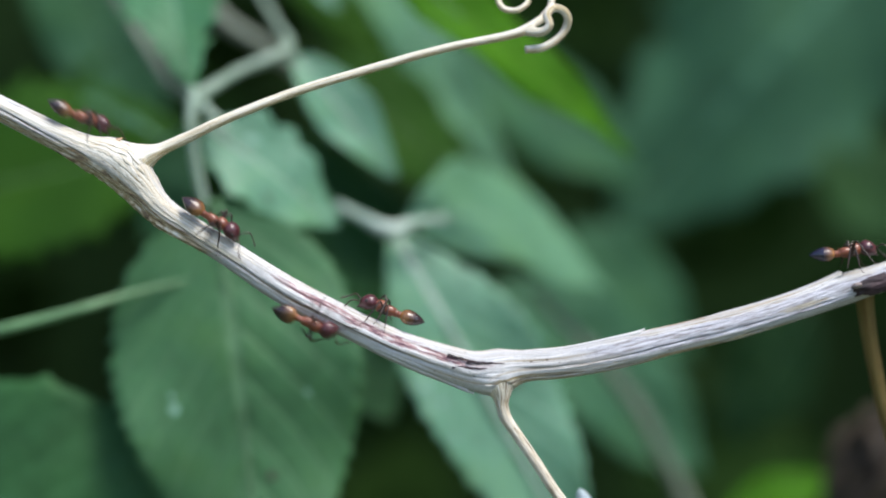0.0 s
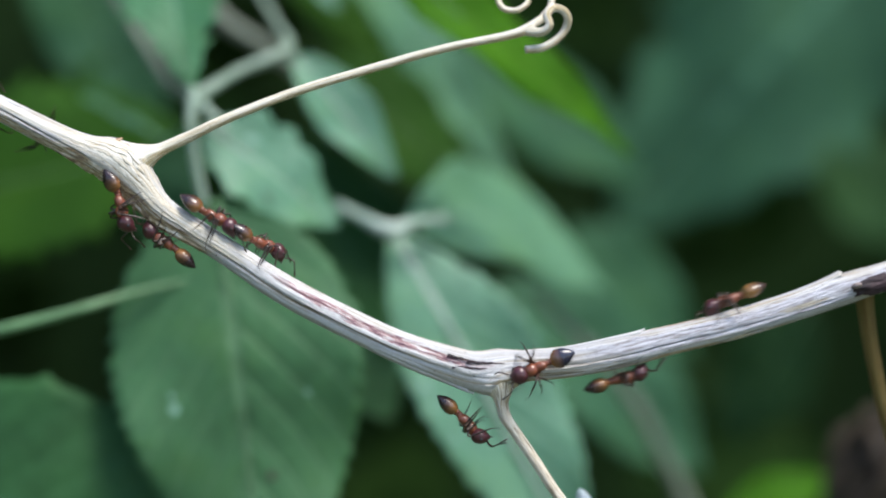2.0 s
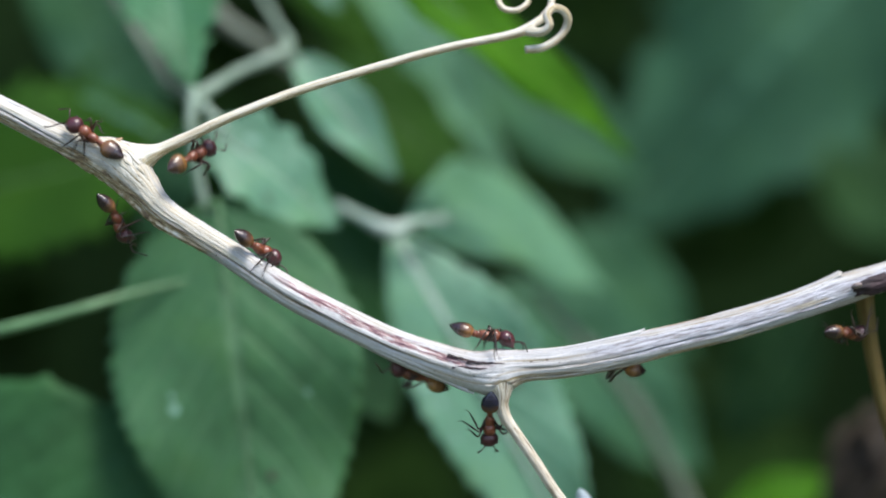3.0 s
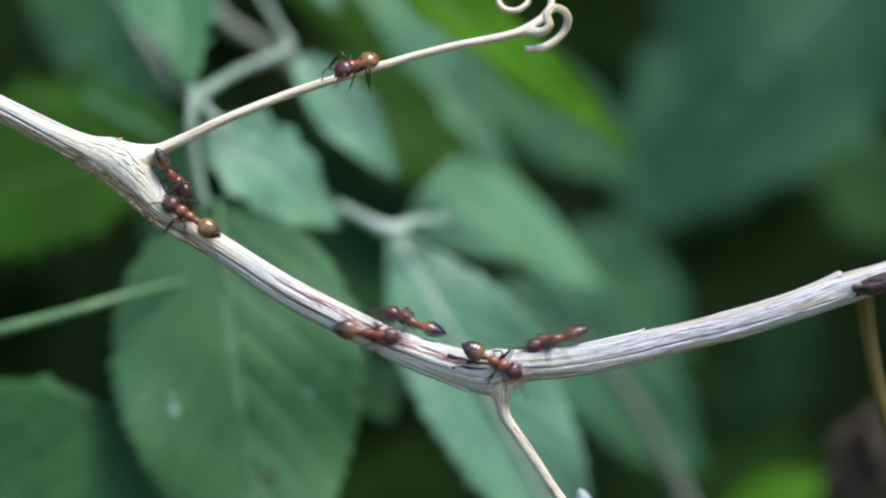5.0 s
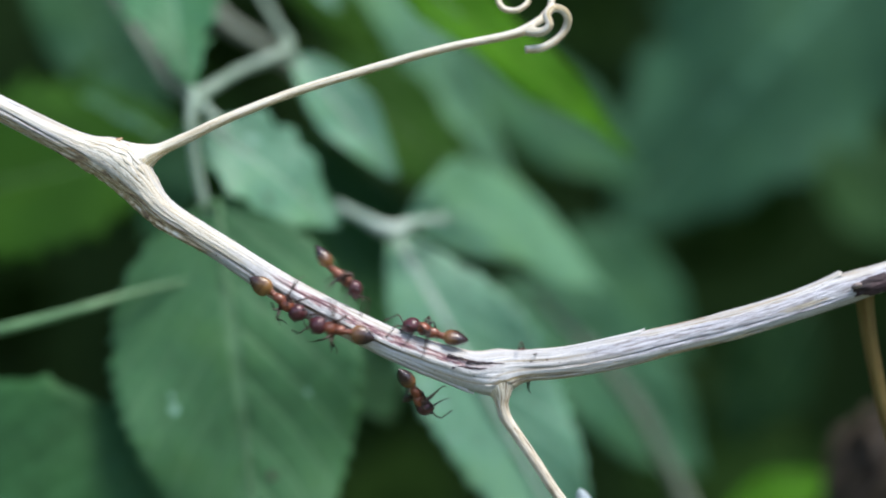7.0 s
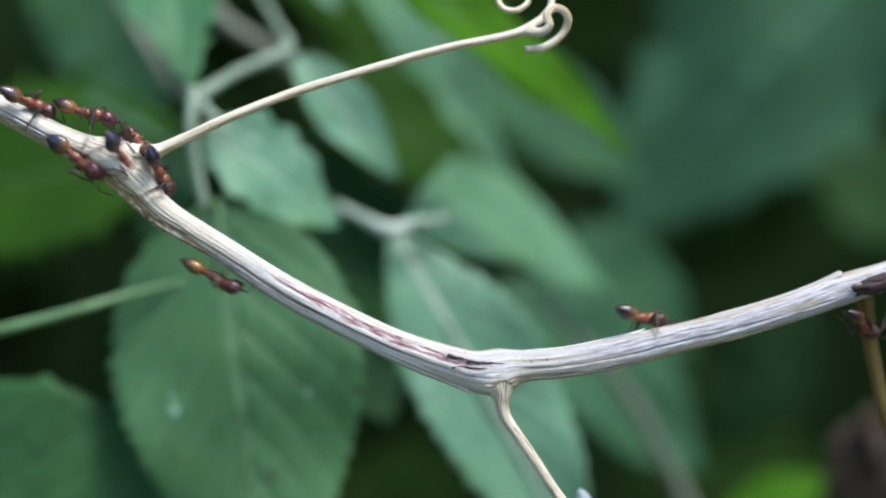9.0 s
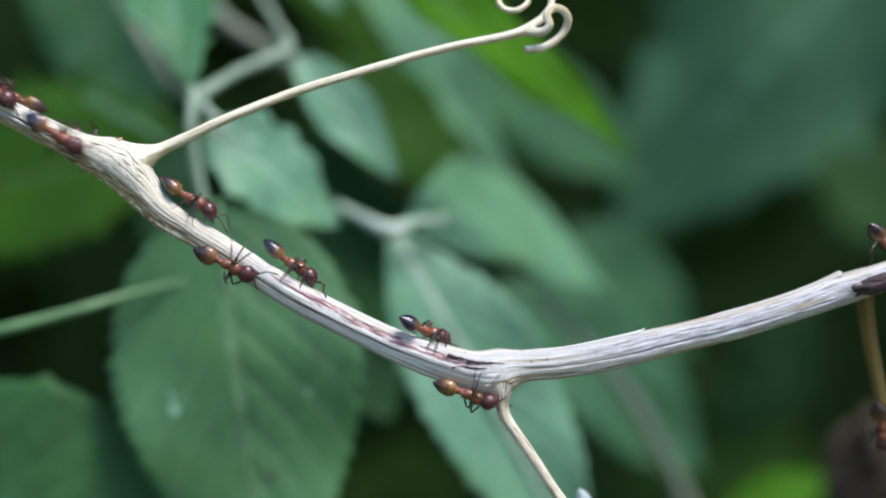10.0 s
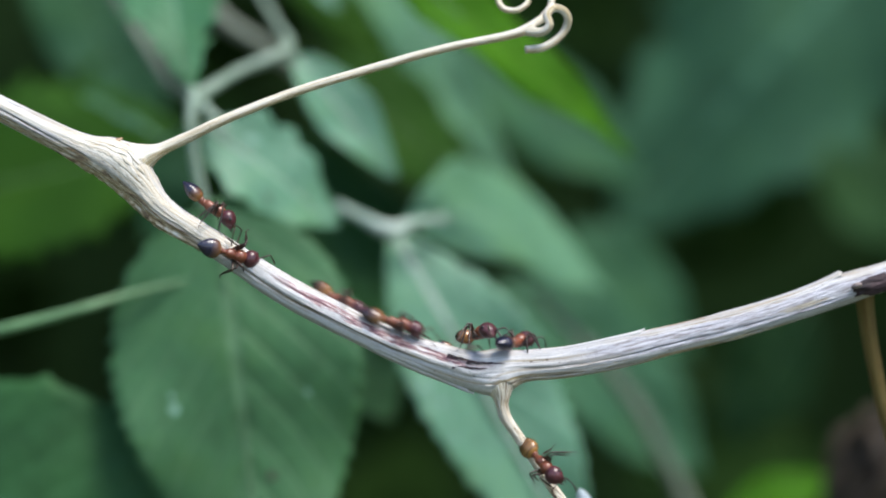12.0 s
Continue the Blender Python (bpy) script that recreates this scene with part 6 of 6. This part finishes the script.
    crawl(ants[10], [(0, -58.75, -0.74, 26.33, -27, 0, 37), (7.8, -32.05, -0.64, 12.82, -27, 0, 32), (8.3, -27.84, -0.49, 10.68, -27, 0, 24), (8.8, -21.71, -1.03, 7.27, -23, 0, 57), (8.9, -19.57, -1.05, 6.31, -36, 42, 43), (9, -17.27, -1.29, 5.12, -59, 36, 57), (9.1, -15.91, -1.25, 4.03, -49, 38, 55), (9.2, -14.33, -0.97, 2.76, -36, 36, 46), (9.3, -12.15, -0.53, 1.49, -32, 32, 23), (9.4, -10.16, 0.00, 0.54, -38, 27, 4), (9.5, -7.33, 0.00, -1.29, -38, 0, 7), (9.6, -6.89, 0.00, -1.74, -35, 27, 4), (9.7, -5.66, 0.00, -2.05, -40, 0, 7), (9.8, -4.84, 0.00, -2.86, -36, 34, -1), (9.9, -2.15, -0.91, -4.34, -32, 34, 30), (10, -1.20, -0.39, -4.33, -24, 34, 9), (10.2, -0.02, 0.00, -4.22, -21, 31, 4), (10.3, 1.64, 0.00, -4.53, -19, 35, 2), (10.4, 2.39, 0.00, -4.59, -17, 34, -6), (10.5, 2.91, 0.00, -4.71, -22, 37, -11), (10.6, 2.71, 0.00, -4.74, -19, 37, -8), (10.8, 2.53, 0.00, -4.68, -15, -19, -0), (10.9, 2.94, 0.00, -4.65, -15, -21, -0), (11, 3.40, 0.00, -4.68, -14, 25, -1), (11.2, 3.31, 0.00, -4.53, -14, 28, -2), (11.5, 2.97, 0.00, -4.68, -17, 32, -5), (11.6, 2.80, 0.00, -4.56, -11, 36, -4), (11.7, 2.30, 0.00, -4.44, -0, 36, 3), (11.8, 2.05, 0.00, -4.38, 11, 34, 19), (11.867, 1.96, 0.00, -4.47, 6, -8, 3), (11.9, 1.87, 0.00, -4.56, 14, -49, -16), (12, 1.61, 0.00, -4.71, 22, -57, -27)])
    crawl(ants[11], [(0, -48.12, -0.74, 20.95, -27, 0, 37), (7.8, -38.41, -0.72, 16.04, -27, 0, 36), (8.5, -28.44, -0.51, 10.99, -27, 0, 25), (8.8, -24.77, -1.14, 8.42, -27, 0, 73), (9, -22.51, -0.72, 7.99, -27, 40, 30), (9.1, -21.99, -1.08, 7.29, -23, 35, 58), (9.2, -21.29, -1.24, 6.35, -25, 0, 89), (9.3, -20.43, -1.03, 5.07, -27, 0, 126), (9.4, -19.53, -1.05, 4.62, -26, 0, 127), (9.5, -18.91, -0.82, 3.98, -22, 0, 143), (9.6, -18.31, 0.00, 3.03, -17, 26, -176), (9.7, -16.35, -0.89, 2.15, -34, 0, 138), (9.8, -14.91, -0.99, 1.18, -35, 27, 131), (9.9, -12.38, -1.18, -0.08, -29, 0, 107), (10, -11.89, -1.09, -0.67, -25, 0, 117), (10.1, -11.98, -1.14, -0.48, -10, 0, 110), (10.2, -11.59, -1.22, -0.15, 5, 0, 89), (10.3, -11.23, -1.22, -0.24, 3, 0, 84), (10.4, -10.46, -1.18, -0.48, -9, 0, 73), (10.5, -9.94, -1.22, -1.69, -4, 0, 103), (10.667, -8.96, -1.01, -1.57, -4, -0, 72), (10.8, -7.98, -0.80, -1.46, -3, 0, 42), (11, -8.76, -1.23, -1.69, 23, 0, 81), (11.2, -9.15, -1.25, -1.60, 31, 0, 86), (11.5, -8.96, -1.21, -1.51, 24, 0, 80), (11.6, -8.52, -1.09, -1.48, 17, 29, 71), (11.7, -7.81, -1.06, -1.85, 4, 0, 60), (11.8, -6.60, -1.13, -2.62, -15, 0, 60), (11.9, -5.19, -0.34, -2.78, -22, 0, 15), (12, -2.95, -0.68, -3.86, -18, 0, 29)])
    crawl(ants[12], [(0, -52.98, -0.73, 23.42, -27, 0, 37), (7.8, -42.65, -0.74, 18.19, -27, 0, 37), (8.4, -31.45, -0.62, 12.52, -27, 0, 31), (8.533, -29.20, -0.41, 10.35, -26, 1, 71), (8.667, -26.95, -0.21, 8.19, -24, 1, 111), (8.8, -24.70, 0.00, 6.03, -23, 0, 151), (8.9, -22.11, -0.91, 5.79, -24, 0, 133), (9, -19.86, -1.20, 5.11, -39, 0, 112), (9.1, -19.46, -0.51, 4.07, -29, 0, 156), (9.2, -19.01, 0.00, 3.00, -22, 0, 173), (9.3, -18.11, 0.00, 2.10, -18, 26, -177), (9.4, -17.10, 0.00, 1.79, -20, 0, 173), (9.5, -14.15, -1.16, 1.06, -13, 0, 127), (9.6, -12.50, -1.19, 0.85, -26, 0, 82), (9.7, -9.25, -0.22, -0.37, -36, 0, 37), (9.8, -8.72, 0.00, -0.61, -32, 0, 7), (9.9, -8.51, 0.00, -0.57, -35, 0, 7), (10, -8.51, 0.00, -0.60, -35, 0, 7), (10.1, -8.08, 0.00, -0.81, -36, 28, 5), (10.2, -7.04, 0.00, -1.35, -40, 0, 7), (10.3, -4.07, 0.00, -2.94, -36, 0, 7), (10.4, -2.11, 0.00, -3.46, -24, 0, 7), (10.5, -0.40, 0.00, -3.95, -32, 0, 7), (10.6, 0.54, 0.00, -4.38, -20, 0, 7), (10.8, 1.88, 0.00, -4.65, -20, 0, 7), (10.9, 2.24, -0.32, -5.08, -29, 0, 14), (11, 2.76, -1.29, -5.71, -40, 0, 59), (11.1, 3.20, -1.42, -6.03, -29, 0, 76), (11.2, 3.60, -1.42, -6.12, -13, 0, 78), (11.5, 4.86, -1.36, -5.95, 2, 0, 76), (11.6, 4.77, -1.28, -5.74, 11, 0, 66), (11.8, 3.88, -0.90, -5.34, 30, 43, 43), (11.9, 3.97, -0.87, -5.31, 25, 43, 39), (12, 3.75, -0.30, -5.10, 10, 58, 10)])
    crawl(ants[13], [(0, -57.84, -0.74, 25.87, -27, 0, 37), (7.6, -46.90, -0.74, 20.34, -27, 0, 37), (8.1, -32.95, -0.66, 13.28, -27, 0, 34), (8.267, -28.40, -0.33, 9.68, -27, 0, 79), (8.4, -23.85, 0.00, 6.08, -27, 0, 124), (8.6, -19.48, 0.00, 3.32, -32, 0, 173), (8.8, -16.01, 0.00, 1.10, -39, 0, 173), (8.9, -14.20, 0.00, -0.23, -31, 0, 173), (9, -12.73, 0.00, -1.29, -28, 0, 173), (9.1, -10.21, -0.84, -2.29, -29, 0, 138), (9.2, -7.80, -1.22, -3.23, -25, 0, 111), (9.3, -4.62, -1.32, -4.05, -25, 0, 76), (9.4, -2.35, -1.33, -4.89, -24, 0, 71), (9.5, -1.00, -1.43, -5.40, -35, 0, 76), (9.6, 0.08, -1.52, -6.18, -32, 0, 92), (9.7, 0.66, -1.45, -6.81, -34, 0, 110), (9.8, 0.56, -1.12, -7.34, -38, 0, 131), (9.9, 0.66, -1.24, -7.22, -31, 0, 126), (10, 1.00, -0.89, -7.67, -19, 0, 145), (10.2, 1.22, 0.00, -8.27, -31, 0, 173), (10.3, 1.78, 0.00, -8.69, -42, 43, 147), (10.4, 2.23, 0.00, -8.88, -53, 43, 130), (10.433, 2.24, 0.00, -8.94, -32, 9, 167), (10.467, 2.26, 0.00, -9.00, -33, -29, -165), (10.5, 2.27, 0.00, -9.06, -69, -58, -112), (10.7, 2.20, 0.00, -8.85, -77, -65, -110), (10.9, 2.48, 0.00, -8.85, -52, -64, -129), (11, 2.51, 0.00, -8.88, -41, -59, -142), (11.2, 2.79, 0.00, -10.09, -28, -61, -154), (11.5, 3.31, 0.00, -10.64, -46, -54, -140), (11.8, 4.19, 0.00, -11.79, -37, -46, -151), (11.9, 4.70, -0.30, -11.45, -42, -48, -195), (12, 5.08, -0.75, -11.20, -45, -40, -255)])
    crawl(ants[14], [(0, -62.69, -0.76, 28.33, -27, 0, 38), (9, -39.62, -0.73, 16.65, -27, 0, 37), (9.6, -27.22, -0.52, 10.37, -27, 0, 26), (9.9, -22.42, -1.20, 7.13, -30, 29, 78), (10, -21.00, -1.24, 6.32, -32, 0, 84), (10.1, -17.67, -1.29, 5.29, -23, 28, 63), (10.2, -15.59, -0.89, 4.31, -32, 0, 40), (10.3, -15.90, -1.04, 4.39, -49, 37, 38), (10.4, -15.18, -0.97, 3.76, -67, 32, 35), (10.5, -14.97, -0.99, 3.48, -48, 0, 47), (10.6, -13.91, -1.09, 2.15, -62, 0, 64), (10.7, -13.27, -1.20, 1.39, -55, 0, 75), (10.8, -11.74, -1.20, 0.21, -35, 0, 78), (10.9, -11.83, -1.22, -0.20, -49, 25, 97), (11, -11.86, -1.11, -0.64, -61, 0, 113), (11.1, -11.52, -1.22, -0.15, -50, 0, 87), (11.2, -11.17, -1.05, 0.27, -43, 0, 59), (11.3, -11.39, -1.14, 0.21, -37, 0, 68), (11.5, -11.95, -1.23, 0.09, -28, 0, 89), (11.8, -11.76, -1.22, -0.18, -19, 0, 94), (12, -11.67, -1.22, -0.15, -17, 26, 90)])
    crawl(ants[15], [(0, -67.54, -0.77, 30.78, -27, 0, 38), (9.2, -43.56, -0.74, 18.65, -27, 0, 37), (9.8, -29.34, -0.54, 11.45, -27, 0, 27), (10, -24.73, -1.02, 8.69, -26, 0, 59), (10.2, -21.98, 0.00, 8.02, -27, 0, 7), (10.3, -18.54, -1.08, 5.89, -19, 25, 52), (10.4, -18.80, -1.35, 5.12, -36, 40, 88), (10.5, -17.95, -1.42, 4.71, -29, 27, 93), (10.6, -17.30, -1.40, 4.01, -32, 32, 102), (10.7, -16.29, -1.37, 3.97, -18, 36, 75), (10.8, -15.76, -1.30, 3.74, 1, 31, 74), (11, -14.87, -1.01, 3.33, -20, 30, 53), (11.1, -14.06, -0.46, 2.92, -28, 31, 26), (11.2, -13.01, 0.00, 2.27, -33, 26, 7), (11.3, -12.46, 0.74, 1.47, -32, 0, -37), (11.4, -11.90, 1.20, 0.11, -29, 0, -79), (11.5, -10.98, 1.24, -0.90, -31, 0, -93), (11.6, -8.19, 1.28, -2.45, -31, 0, -82), (11.7, -4.42, 0.18, -3.11, -24, -17, -37), (11.733, -3.19, 0.09, -3.53, -27, 9, -18), (11.8, -1.96, 0.00, -3.95, -21, 35, 4), (11.867, -1.47, 0.51, -4.40, -26, 7, -20), (11.9, -0.97, 1.02, -4.84, -20, -22, -42), (12, 0.73, 1.41, -5.79, -13, -18, -64)])
    crawl(ants[16], [(0, -72.39, -0.78, 33.24, -27, 0, 39), (9.6, -43.56, -0.74, 18.65, -27, 0, 37), (10.2, -27.84, -0.49, 10.68, -27, 0, 24), (10.4, -23.16, -0.95, 8.06, -24, 0, 52), (10.5, -21.60, -0.67, 7.60, -25, 0, 33), (10.6, -19.15, 0.00, 6.80, -22, 26, 7), (10.7, -17.60, -0.75, 6.26, -20, 0, 7), (10.8, -16.31, -0.75, 5.77, -29, 0, 7), (10.9, -16.31, -0.75, 5.92, -27, 0, 7), (11, -16.40, -0.75, 6.00, -26, 0, 7), (11.1, -16.05, -0.75, 5.76, -34, 0, 7), (11.2, -15.49, -0.75, 5.29, -48, 0, 7), (11.3, -15.34, -0.75, 4.94, -51, 0, 7), (11.4, -15.28, 0.00, 4.47, -57, 0, 7), (11.5, -14.85, -0.37, 3.84, -58, 0, 16), (11.6, -14.04, -0.10, 2.97, -39, 0, 7), (11.7, -13.50, 0.00, 2.79, -36, 0, 7), (11.8, -13.22, 0.00, 2.68, -34, 0, 7), (12, -12.92, 0.00, 2.51, -35, 0, 7)])


motions()
